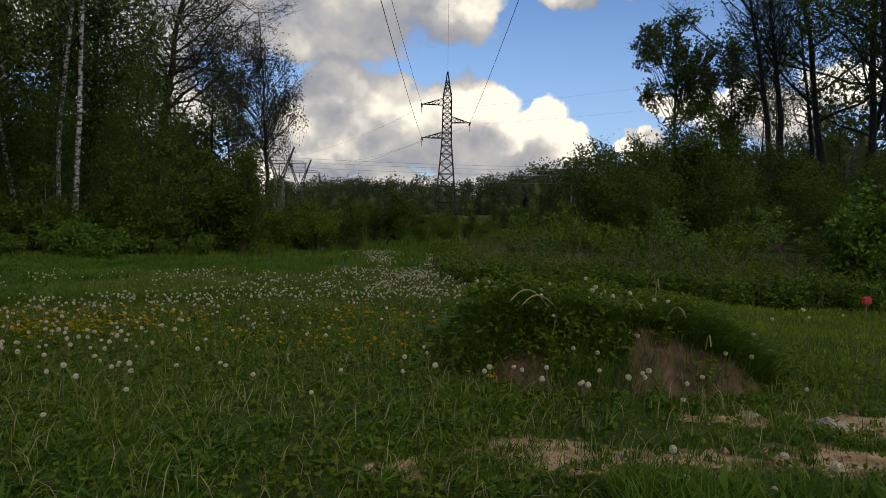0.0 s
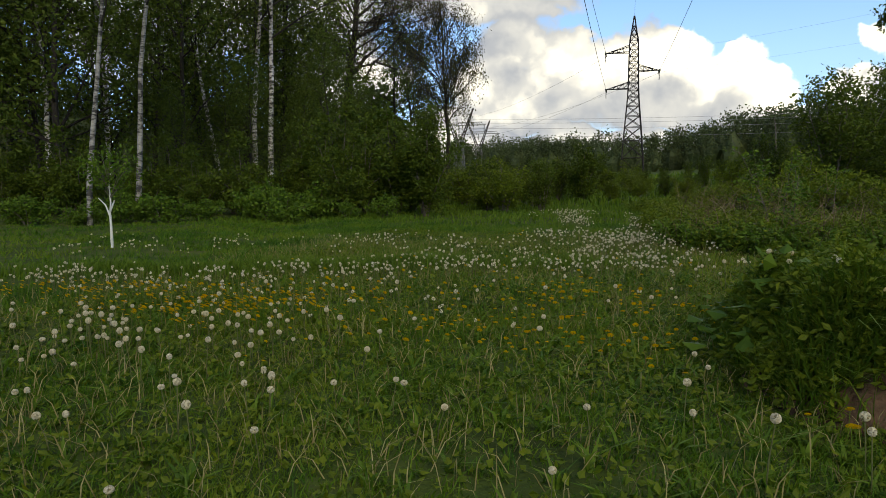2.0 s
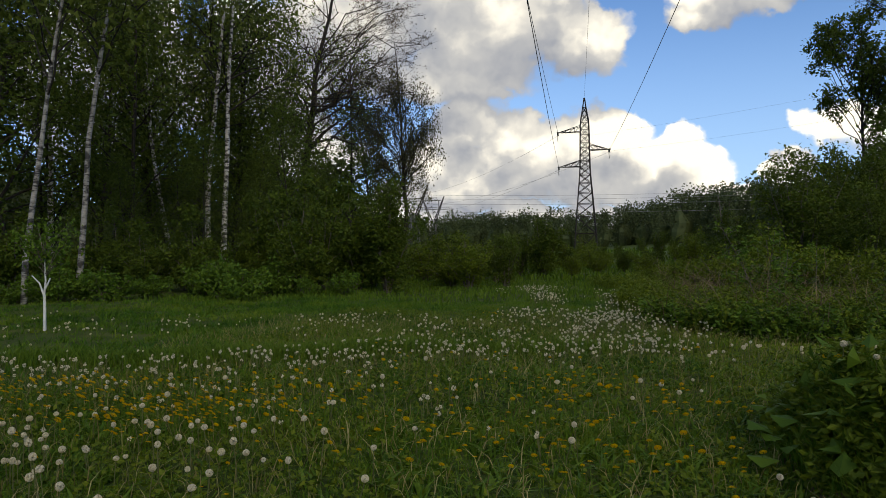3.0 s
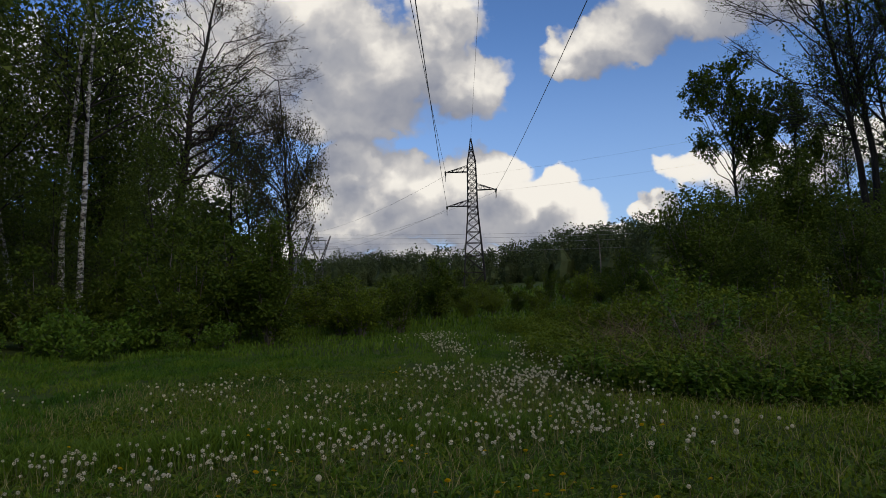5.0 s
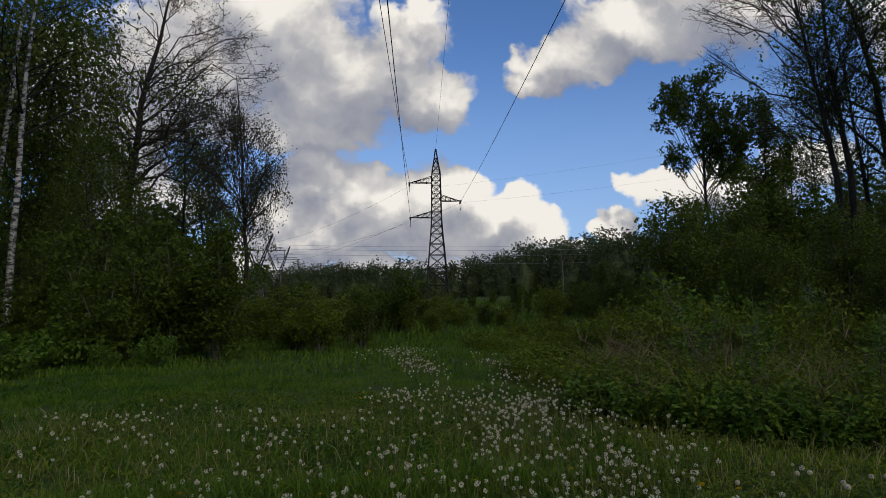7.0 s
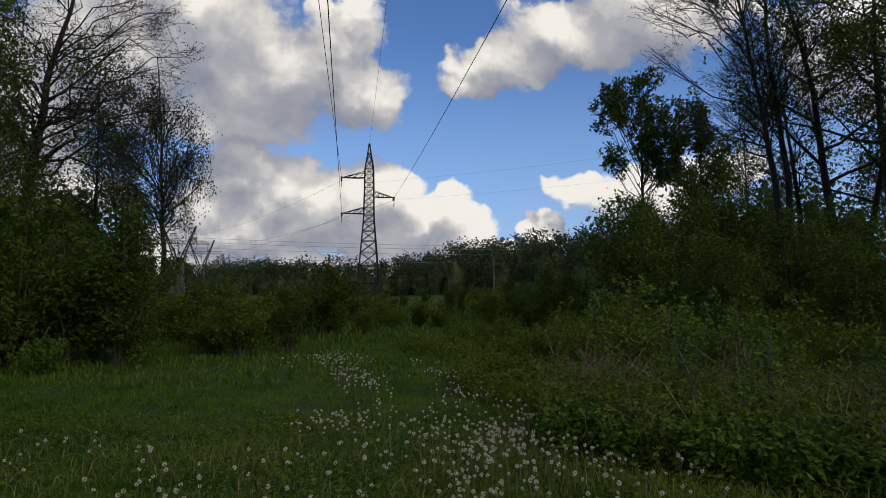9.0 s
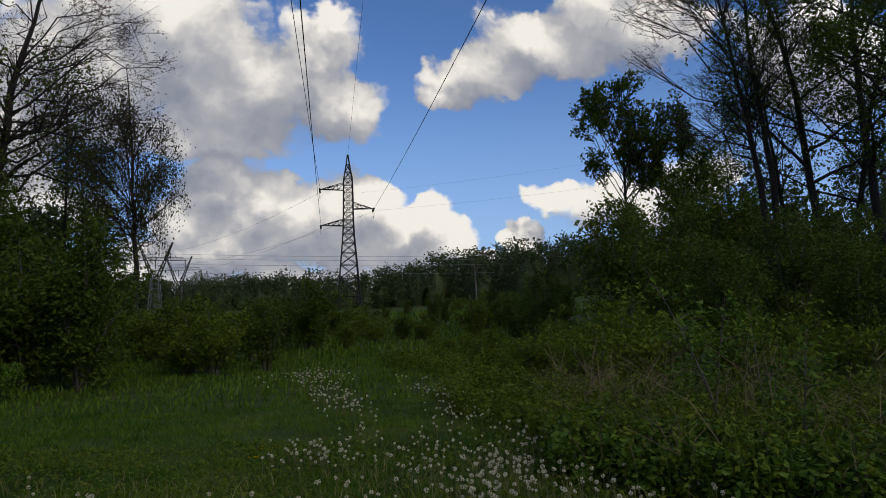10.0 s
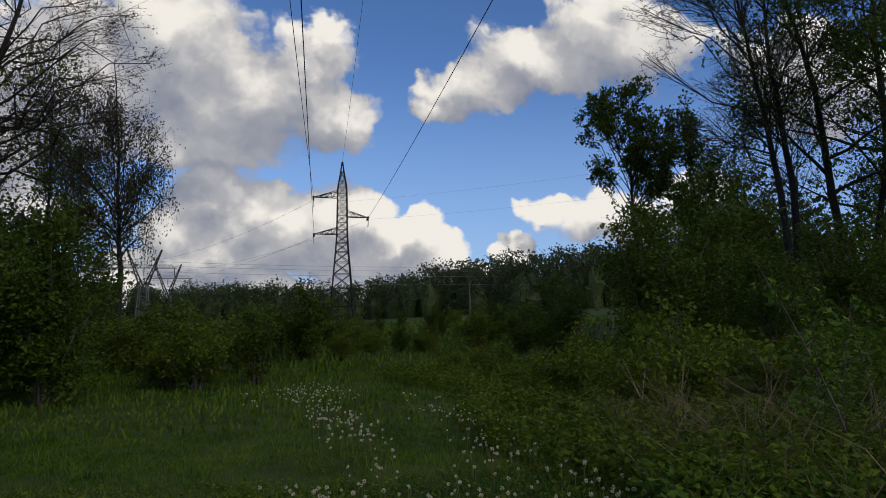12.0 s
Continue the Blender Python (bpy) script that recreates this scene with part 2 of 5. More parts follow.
def grass_material(name, deep, green, yellow, translucent=0.28):
    """Meadow grass: blade by blade, tuft by tuft, and in drifts from deep blue-green to yellowish."""
    m, nt, bsdf, out = material(name)
    geo = nt.nodes.new("ShaderNodeNewGeometry")
    tc = nt.nodes.new("ShaderNodeTexCoord")
    total = None
    for source, gain in ((noise_node(nt, 0.45, 3.0, tc.outputs["Object"]), 1.3), (noise_node(nt, 3.5, 3.0, tc.outputs["Object"]), 0.9), (geo.outputs["Random Per Island"], 0.42)):
        ma = nt.nodes.new("ShaderNodeMath")
        ma.operation = "MULTIPLY_ADD"
        ma.inputs[1].default_value = gain
        nt.links.new(source, ma.inputs[0])
        if total is None:
            ma.inputs[2].default_value = 0.5 - 0.5 * (1.3 + 0.9 + 0.42)
        else:
            nt.links.new(total, ma.inputs[2])
        total = ma.outputs[0]
    col = ramp_node(nt, total, [(0.12, deep), (0.5, green), (0.88, yellow)])
    nt.links.new(col, bsdf.inputs["Base Color"])
    bsdf.inputs["Roughness"].default_value = 0.55
    bsdf.inputs["Specular IOR Level"].default_value = 0.16
    tr = nt.nodes.new("ShaderNodeBsdfTranslucent")
    nt.links.new(col, tr.inputs[0])
    ms = nt.nodes.new("ShaderNodeMixShader")
    ms.inputs[0].default_value = translucent
    nt.links.new(bsdf.outputs[0], ms.inputs[1])
    nt.links.new(tr.outputs[0], ms.inputs[2])
    nt.links.new(ms.outputs[0], out.inputs[0])
    return m


GROUND = ground_material()
EARTH = plain("earth", (0.040, 0.023, 0.012), (0.125, 0.070, 0.038), 6.0, 0.95, bumps=1.0)
GRASS = grass_material("grass", (0.022, 0.075, 0.007), (0.070, 0.142, 0.008), (0.145, 0.195, 0.018))
MEADOW = leaf_material("meadow_grass", (0.036, 0.088, 0.006), (0.120, 0.185, 0.016), 0.28, 0.3)
STRAW = leaf_material("straw", (0.13, 0.105, 0.035), (0.34, 0.30, 0.13), 0.2, 0.8)
HERB = leaf_material("herb_leaves", (0.034, 0.082, 0.008), (0.114, 0.184, 0.016), 0.3, 1.2)
BRIGHT = leaf_material("bright_leaves", (0.048, 0.089, 0.006), (0.156, 0.194, 0.014), 0.4, 0.5)
SHRUB = leaf_material("shrub_leaves", (0.026, 0.055, 0.005), (0.098, 0.134, 0.011), 0.35, 0.5)
FOREST = leaf_material("forest_leaves", (0.030, 0.056, 0.007), (0.110, 0.150, 0.020), 0.45, 0.25)
BIRCHLEAF = leaf_material("birch_leaves", (0.044, 0.072, 0.010), (0.140, 0.172, 0.026), 0.45, 0.3)
RUSSET = leaf_material("russet_leaves", (0.050, 0.032, 0.016), (0.12, 0.085, 0.04), 0.35, 0.4)
# far leaves: the haze of distance is mixed into their paler colour
FARLEAF = leaf_material("hazy_far_leaves", (0.044, 0.062, 0.022), (0.080, 0.104, 0.036), 0.25, 0.06)
BARK = plain("dark_bark", (0.010, 0.008, 0.006), (0.028, 0.022, 0.016), 3.0, 0.9, bumps=0.8, stretch=(3, 3, 0.6))
GREYBARK = plain("grey_bark", (0.05, 0.042, 0.034), (0.15, 0.13, 0.105), 3.0, 0.9, bumps=0.6, stretch=(3, 3, 0.6))
TWIG = plain("dry_twigs", (0.065, 0.046, 0.020), (0.18, 0.135, 0.068), 2.0, 0.9)
BIRCH = birch_bark_material("birch_bark", 0.52)
# greyer copy of the birch bark, with the wood's shade put into its colour
SHADEDBIRCH = birch_bark_material("shaded_birch_bark", 0.3)
WHITEWASH = plain("whitewash", (0.46, 0.46, 0.43), (0.66, 0.66, 0.62), 8.0, 0.85)
OLIVE = leaf_material("olive_leaves", (0.038, 0.042, 0.014), (0.105, 0.105, 0.034), 0.35, 0.3)
LAWN = leaf_material("lawn_grass", (0.080, 0.135, 0.007), (0.195, 0.255, 0.018), 0.3, 0.6)
CLOD = plain("sandy_clods", (0.16, 0.10, 0.05), (0.36, 0.24, 0.13), 9.0, 0.95)
STEEL = plain("weathered_steel", (0.010, 0.008, 0.007), (0.026, 0.020, 0.017), 1.5, 0.75, 0.0)
GALVANISED = plain("galvanised_steel", (0.09, 0.09, 0.09), (0.17, 0.17, 0.17), 1.5, 0.7, 0.0)
CABLE = plain("aluminium_cable", (0.03, 0.03, 0.035), (0.07, 0.07, 0.075), 0.5, 0.5, 0.2)
FARCABLE = plain("bright_cable", (0.16, 0.16, 0.17), (0.24, 0.24, 0.25), 0.5, 0.5, 0.2)
GLASSBEAD = plain("insulator_glass", (0.05, 0.055, 0.05), (0.11, 0.12, 0.11), 4.0, 0.25)
PUFF = leaf_material("seed_down", (0.55, 0.50, 0.36), (0.84, 0.78, 0.60), 0.5, 3.0, 0.9)
STALK = leaf_material("flower_stalks", (0.07, 0.085, 0.025), (0.17, 0.175, 0.075), 0.3, 2.0)
YELLOW = leaf_material("yellow_petals", (0.74, 0.38, 0.003), (0.88, 0.58, 0.01), 0.3, 2.0)
STONE = plain("pale_stone", (0.20, 0.16, 0.11), (0.38, 0.32, 0.24), 7.0, 0.9, bumps=0.6)
REDPAINT = plain("red_plastic", (0.26, 0.022, 0.010), (0.40, 0.040, 0.016), 6.0, 0.45)


# ---- mesh helpers ----
RNG = np.random.default_rng(7)


def tri_mesh(name, verts, tris, smooth=False):
    verts = np.asarray(verts, np.float32).reshape(-1, 3)
    tris = np.asarray(tris, np.int32).reshape(-1, 3)
    me = bpy.data.meshes.new(name)
    me.vertices.add(len(verts))
    me.vertices.foreach_set("co", verts.ravel())
    me.loops.add(tris.size)
    me.loops.foreach_set("vertex_index", tris.ravel())
    me.polygons.add(len(tris))
    me.polygons.foreach_set("loop_start", np.arange(0, tris.size, 3, dtype=np.int32))
    me.polygons.foreach_set("use_smooth", np.full(len(tris), smooth))
    me.update(calc_edges=True)
    return me


def join(*pieces):
    vs, ts, n = [], [], 0
    for v, t in pieces:
        vs.append(np.asarray(v, float).reshape(-1, 3))
        ts.append(np.asarray(t, int).reshape(-1, 3) + n)
        n += len(vs[-1])
    return np.concatenate(vs), np.concatenate(ts)


def part(name, geometry, mat, parent=None, label="", smooth=False):
    me = geometry if isinstance(geometry, bpy.types.Mesh) else tri_mesh(name, *geometry, smooth)
    me.materials.append(mat)
    ob = new(name, me)
    if parent is not None:
        ob.parent = parent
    return tagged(ob, label)


def thing(name, label, category, where=(0, 0, 0), group="", kind=""):
    ob = new(name)
    ob.empty_display_size = 0.2
    ob.location = where
    return tagged(ob, label, category, group, kind)


def tube(points, radii, sides=6):
    """A tapered tube along points."""
    p = np.asarray(points, float)
    n = len(p)
    d = np.gradient(p, axis=0)
    d /= np.linalg.norm(d, axis=1)[:, None] + 1e-9
    ref = np.where(np.abs(d[:, 2:3]) > 0.8, np.array([[1.0, 0, 0]]), np.array([[0, 0, 1.0]]))
    a = np.cross(d, ref)
    a /= np.linalg.norm(a, axis=1)[:, None] + 1e-9
    b = np.cross(d, a)
    ang = np.arange(sides) * 2 * np.pi / sides
    r = np.asarray(radii, float).reshape(-1, 1, 1) * np.ones((n, 1, 1))
    v = p[:, None] + r * (np.cos(ang)[None, :, None] * a[:, None] + np.sin(ang)[None, :, None] * b[:, None])
    i = np.arange(n - 1)[:, None] * sides
    j = np.arange(sides)[None]
    k = (j + 1) % sides
    q = np.stack([i + j, i + k, i + sides + k, i + j, i + sides + k, i + sides + j], -1)
    return v.reshape(-1, 3), q.reshape(-1, 3)


def leaves(rng, centres, per, spread, size, flat=0.0, hang=0.0, aspect=0.55):
    """Folded leaf blades strewn round centres: four corners and a midrib each."""
    c = np.repeat(np.asarray(centres, float), per, axis=0)
    n = len(c)
    sp = np.asarray(spread, float) * np.ones(3)
    c = c + rng.normal(0, 1, (n, 3)) * sp
    d = rng.normal(0, 1, (n, 3))
    d[:, 2] = d[:, 2] * (1 - flat) - hang
    d /= np.linalg.norm(d, axis=1)[:, None]
    s = np.cross(d, rng.normal(0, 1, (n, 3)) * (1 - flat) + np.array([0, 0, flat * 1.5]))
    s /= np.linalg.norm(s, axis=1)[:, None] + 1e-9
    up = np.cross(s, d)
    ln = size * rng.uniform(0.6, 1.35, (n, 1))
    w = ln * aspect * 0.5
    v = np.stack([c, c + d * ln * 0.5 + s * w - up * w * 0.35, c + d * ln, c + d * ln * 0.5 - s * w - up * w * 0.35], 1)
    base = np.arange(n)[:, None] * 4
    t = np.concatenate([base + np.array([[0, 1, 2]]), base + np.array([[0, 2, 3]])], 1)
    return v.reshape(-1, 3), t.reshape(-1, 3)


def blades(rng, roots, height, width, lean=0.5, wind=(0.15, 0.05)):
    """Curved grass blades of three triangles, rooted at roots."""
    r = np.asarray(roots, float)
    n = len(r)
    h = np.asarray(height, float).reshape(-1, 1) * rng.uniform(0.55, 1.3, (n, 1))
    a = rng.uniform(0, 2 * np.pi, n)
    side = np.stack([np.cos(a), np.sin(a), np.zeros(n)], 1) * np.asarray(width, float).reshape(-1, 1) * 0.5
    a2 = rng.uniform(0, 2 * np.pi, n)
    out = np.stack([np.cos(a2) + wind[0], np.sin(a2) + wind[1], np.zeros(n)], 1) * lean * rng.uniform(0.1, 1, (n, 1)) * h
    upv = np.array([[0, 0, 1.0]]) * h
    mid = r + out * 0.35 + upv * 0.6
    tip = r + out + upv * rng.uniform(0.75, 1.0, (n, 1))
    v = np.stack([r - side - upv * 0.05, r + side - upv * 0.05, mid + side * 0.8, mid - side * 0.8, tip], 1)
    base = np.arange(n)[:, None] * 5
    t = np.concatenate([base + np.array([[0, 1, 2]]), base + np.array([[0, 2, 3]]), base + np.array([[3, 2, 4]])], 1)
    return v.reshape(-1, 3), t.reshape(-1, 3)


def smooth01(x, a, b):
    t = np.clip((np.asarray(x, float) - a) / (b - a), 0, 1)
    return t * t * (3 - 2 * t)


def waves(x, y):
    return 0.03 * np.sin(0.9 * x + 0.4 * y) + 0.025 * np.sin(0.5 * x - 1.1 * y + 1.3) + 0.02 * np.sin(2.1 * x + 1.7 * y + 0.6)


def land(x, y):
    """Height of the ground."""
    x, y = np.asarray(x, float), np.asarray(y, float)
    z = -0.0115 * np.clip(y, -40, 40) + 0.9 * smooth01(y, 40, 130)
    z = z + 0.055 * np.clip(x - 9, 0, 70) * smooth01(y, 14, 34)
    z = z + 0.03 * np.clip(-x - 20, 0, 60) * smooth01(y, 14, 34)
    z = z + 0.8 * smooth01(np.hypot(x, y), 150, 260) + 8.0 * smooth01(np.hypot(x, y), 260, 600)
    return z + waves(x, y) * (1 - smooth01(np.hypot(x, y), 20, 50))


PATCHES = [(-0.2, 3.95, 0.22, 0.15), (0.85, 4.25, 0.5, 0.32), (1.75, 4.3, 0.34, 0.22), (2.9, 4.35, 0.6, 0.28), (3.5, 5.25, 0.8, 0.3), (2.5, 5.2, 0.5, 0.14), (4.6, 4.6, 0.9, 0.4), (4.4, 5.3, 0.7, 0.2)]


def bare(x, y):
    """How bare of grass the ground is, 0 to 1."""
    x, y = np.asarray(x, float), np.asarray(y, float)
    b = np.zeros(np.broadcast(x, y).shape)
    for cx, cy, a, c in PATCHES:
        b = np.maximum(b, 1.1 - 0.6 * np.hypot((x - cx) / a, (y - cy) / c))
    ragged = np.sin(9 * x + 4 * y) * np.sin(7 * y - 5 * x) + 0.7 * np.sin(17 * x - 11 * y) * np.sin(21 * y + 6 * x)
    return np.clip(b + 0.2 * ragged * (b > 0.15), 0, 1)


MOUND = (1.75, 7.75)


def mound_height(x, y):
    """Height of the earth mound above the ground round it; 0 outside."""
    u, v = (x - MOUND[0]) / 1.75, (y - MOUND[1]) / 2.05
    r = (np.abs(u) ** 2.6 + np.abs(v) ** 2.6) ** (1 / 2.6)
    lump = 0.06 * np.sin(4.1 * x + 1.0) * np.sin(3.3 * y) + 0.04 * np.sin(7 * x - 5 * y)
    return (0.52 - 0.13 * np.clip(u, -1, 1) + lump) * (1 - smooth01(r, 0.68, 1.0))


# ---- ground ----
def axis(fine, lo, hi, step, grow=1.16):
    a = list(np.arange(lo, hi + 1e-6, step))
    s = step
    while a[-1] < fine:
        s *= grow
        a.append(a[-1] + s)
    s = step
    while a[0] > -fine:
        s *= grow
        a.insert(0, a[0] - s)
    return np.array(a)


def build_ground():
    xs, ys = axis(2500, -11, 8, 0.2), axis(2500, -1, 22, 0.2)
    X, Y = np.meshgrid(xs, ys)
    v = np.stack([X, Y, land(X, Y)], -1).reshape(-1, 3)
    nx = len(xs)
    i = (np.arange(len(ys) - 1)[:, None] * nx + np.arange(nx - 1)[None]).reshape(-1, 1)
    t = np.concatenate([i, i + 1, i + nx + 1, i, i + nx + 1, i + nx], 1)
    me = tri_mesh("ground", v, t, True)
    at = me.attributes.new("bare", "FLOAT", "POINT")
    at.data.foreach_set("value", bare(X, Y).ravel().astype(np.float32))
    tagged(part("ground", me, GROUND), "uneven meadow ground with sandy bare patches", "ground", kind="structure")


build_ground()


def build_mound():
    xs, ys = np.linspace(-0.1, 3.6, 84), np.linspace(5.6, 9.9, 98)
    X, Y = np.meshgrid(xs, ys)
    H = mound_height(X, Y)
    rough = 0.022 * np.sin(23 * X + 9 * Y) * np.sin(17 * Y - 6 * X) + RNG.normal(0, 0.016, X.shape)
    Z = land(X, Y) + np.where(H > 0.01, H + rough, -0.12)
    v = np.stack([X, Y, Z], -1).reshape(-1, 3)
    nx = len(xs)
    i = (np.arange(len(ys) - 1)[:, None] * nx + np.arange(nx - 1)[None]).reshape(-1, 1)
    t = np.concatenate([i, i + 1, i + nx + 1, i, i + nx + 1, i + nx], 1)
    tagged(part("earth_mound", (v, t), EARTH, smooth=True), "low mound of brown earth overgrown with weeds", "earth mound")


build_mound()


def top(x, y):
    return land(x, y) + np.maximum(mound_height(x, y), 0)


def on(x, y):
    return (x, y, float(land(x, y)))


# ---- trees ----
def skeleton_tree(rng, height, radius, lean=(0, 0), limbs=14, start=0.35, limb_len=0.35, limb_up=0.5, droop=0.0, wiggle=0.12, levels=3, kids=5, fork=0, kid_len=0.55):
    """Trunk, limbs and twigs as tapered tubes. Gives the trunk's mesh, the branches' mesh and the twigs' points."""
    wood, boughs, tips, limb_list = [], [], [], []

    def shoot(p, d, length, r, level):
        steps = 9 if level == 0 else 5 if level == 1 else 3 if level < levels or levels > 3 else 2
        pts, dirs = [np.array(p, float)], []
        d = np.array(d, float)
        for s in range(steps):
            bend = rng.normal(0, wiggle * (0.4 if level == 0 else 1.0), 3)
            bend[2] += (0.06 * limb_up - droop * (s + 1) / steps * (level > 0)) if level else 0.03
            d = d + bend
            d /= np.linalg.norm(d)
            pts.append(pts[-1] + d * length / steps)
            dirs.append(d)
        pts = np.array(pts)
        tt = np.linspace(0, 1, steps + 1)
        rad = r * (1 - tt * (0.86 if level == 0 else 0.75))
        (wood if level == 0 else boughs).append(tube(pts, np.maximum(rad, 0.006), 8 if level == 0 else 5 if level == 1 else 3))
        if level == levels:
            tips.append(pts[1:])
            return
        count = limbs if level == 0 else kids
        lo = start if level == 0 else 0.25
        for k in range(count):
            f = lo + (1 - lo) * (k + rng.uniform(0.1, 0.9)) / count
            q = np.array([np.interp(f, tt, pts[:, a]) for a in range(3)])
            along = dirs[min(int(f * steps), steps - 1)]
            az = rng.uniform(0, 2 * np.pi) if level else k * 2.4 + rng.uniform(-0.5, 0.5)
            o = np.array([math.cos(az), math.sin(az), 0.0])
            if level == 0:
                nd = o + np.array([0, 0, limb_up * rng.uniform(0.5, 1.4)])
                ln = height * limb_len * (1.15 - 0.75 * (f - lo) / (1 - lo)) * rng.uniform(0.7, 1.2)
            else:
                perp = np.cross(along, rng.normal(0, 1, 3))
                nd = along * 0.75 + perp / (np.linalg.norm(perp) + 1e-9) * rng.uniform(0.5, 1.0)
                ln = length * kid_len * (1.1 - 0.5 * f) * rng.uniform(0.7, 1.2)
            nd /= np.linalg.norm(nd)
            rr = float(np.interp(f, tt, rad)) * (0.55 if level == 0 else 0.58)
            shoot(q, nd, ln, max(rr, 0.008), level + 1)
            if level == 0:
                limb_list.append(join(*boughs))
                boughs.clear()
        if level > 0:
            tips.append(pts[-1:])
        elif fork:
            tips.append(pts[-2:])

    shoot((0, 0, -0.3), (lean[0], lean[1], 1.0), height, radius, 0)
    return join(*wood), limb_list, np.concatenate(tips)


def tree(name, label, category, where, wood_mat, leaf_mat, seed, leaf, per, spread, hang=0.0, group="", keep=1.0, bough_mat=None, **kw):
    rng = np.random.default_rng(seed)
    trunk, boughs, tips = skeleton_tree(rng, **kw)
    ob = thing(name, label, category, where, group)
    part("trunk", trunk, wood_mat, ob, smooth=True)
    for one in boughs:
        part("limb", one, bough_mat or wood_mat, ob)
    if keep < 1.0:
        tips = tips[rng.random(len(tips)) < keep]
    part("crown", leaves(rng, tips, per, spread, leaf, hang=hang), leaf_mat, ob)
    return ob


def bush(name, label, where, seed, height, width, leaf_mat, leaf=0.13, count=3600, stems=9, stem_mat=None, group="", category="bush", hollow=0.25, skirt=0.1):
    """Several stems from one root, with leaf sprays on many shoots and an uneven outline."""
    rng = np.random.default_rng(seed)
    ob = thing(name, label, category, where, group)
    pts = []
    for k in range(stems):
        wood = []
        az, out = k * 2.4 + rng.uniform(-0.4, 0.4), rng.uniform(0.15, 1.0)
        h = height * rng.uniform(0.62, 1.05) * (1 - 0.35 * out ** 2)
        end = np.array([math.cos(az) * width * 0.5 * out, math.sin(az) * width * 0.5 * out, h])
        tt = np.linspace(0, 1, 6)[:, None]
        line = np.array([[math.cos(az) * 0.1, math.sin(az) * 0.1, -0.1]]) * (1 - tt) + end * np.concatenate([tt ** 1.3, tt ** 1.3, tt ** 0.85], 1) + rng.normal(0, 0.04 * height * 0.4, (6, 3)) * tt
        wood.append(tube(line, np.linspace(0.012 * height ** 0.7 + 0.006, 0.004, 6), 4))
        for j in range(10):
            f = rng.uniform(hollow * 0.6, 1.0)
            q = np.array([np.interp(f, tt[:, 0], line[:, a]) for a in range(3)])
            d = np.array([rng.normal(), rng.normal(), rng.uniform(-0.2, 0.9)])
            d *= width * 0.2 * (1.15 - 0.75 * f) / np.linalg.norm(d)
            seg = np.array([q, q + d * 0.5, q + d + [0, 0, 0.03 * height]])
            wood.append(tube(seg, [0.006, 0.004, 0.002], 3))
            for g in np.linspace(0.2, 1.1, 5):
                pts.append(q + d * g)
        part("stem", join(*wood), stem_mat or GREYBARK, ob)
    pts = np.array(pts)
    pts[:, 2] = np.maximum(pts[:, 2], skirt)
    per = max(1, count // len(pts))
    part("foliage", leaves(rng, pts, per, (0.042 * width + 0.02, 0.042 * width + 0.02, 0.028 * height + 0.03), leaf, flat=0.2), leaf_mat, ob)
    return ob


def put(ob, x, y, turn=0.0, size=1.0, tall=1.0):
    return copy_thing(ob, Matrix.Translation(on(x, y)) @ Matrix.Rotation(turn, 4, "Z") @ Matrix.Diagonal((size, size, size * tall, 1)))


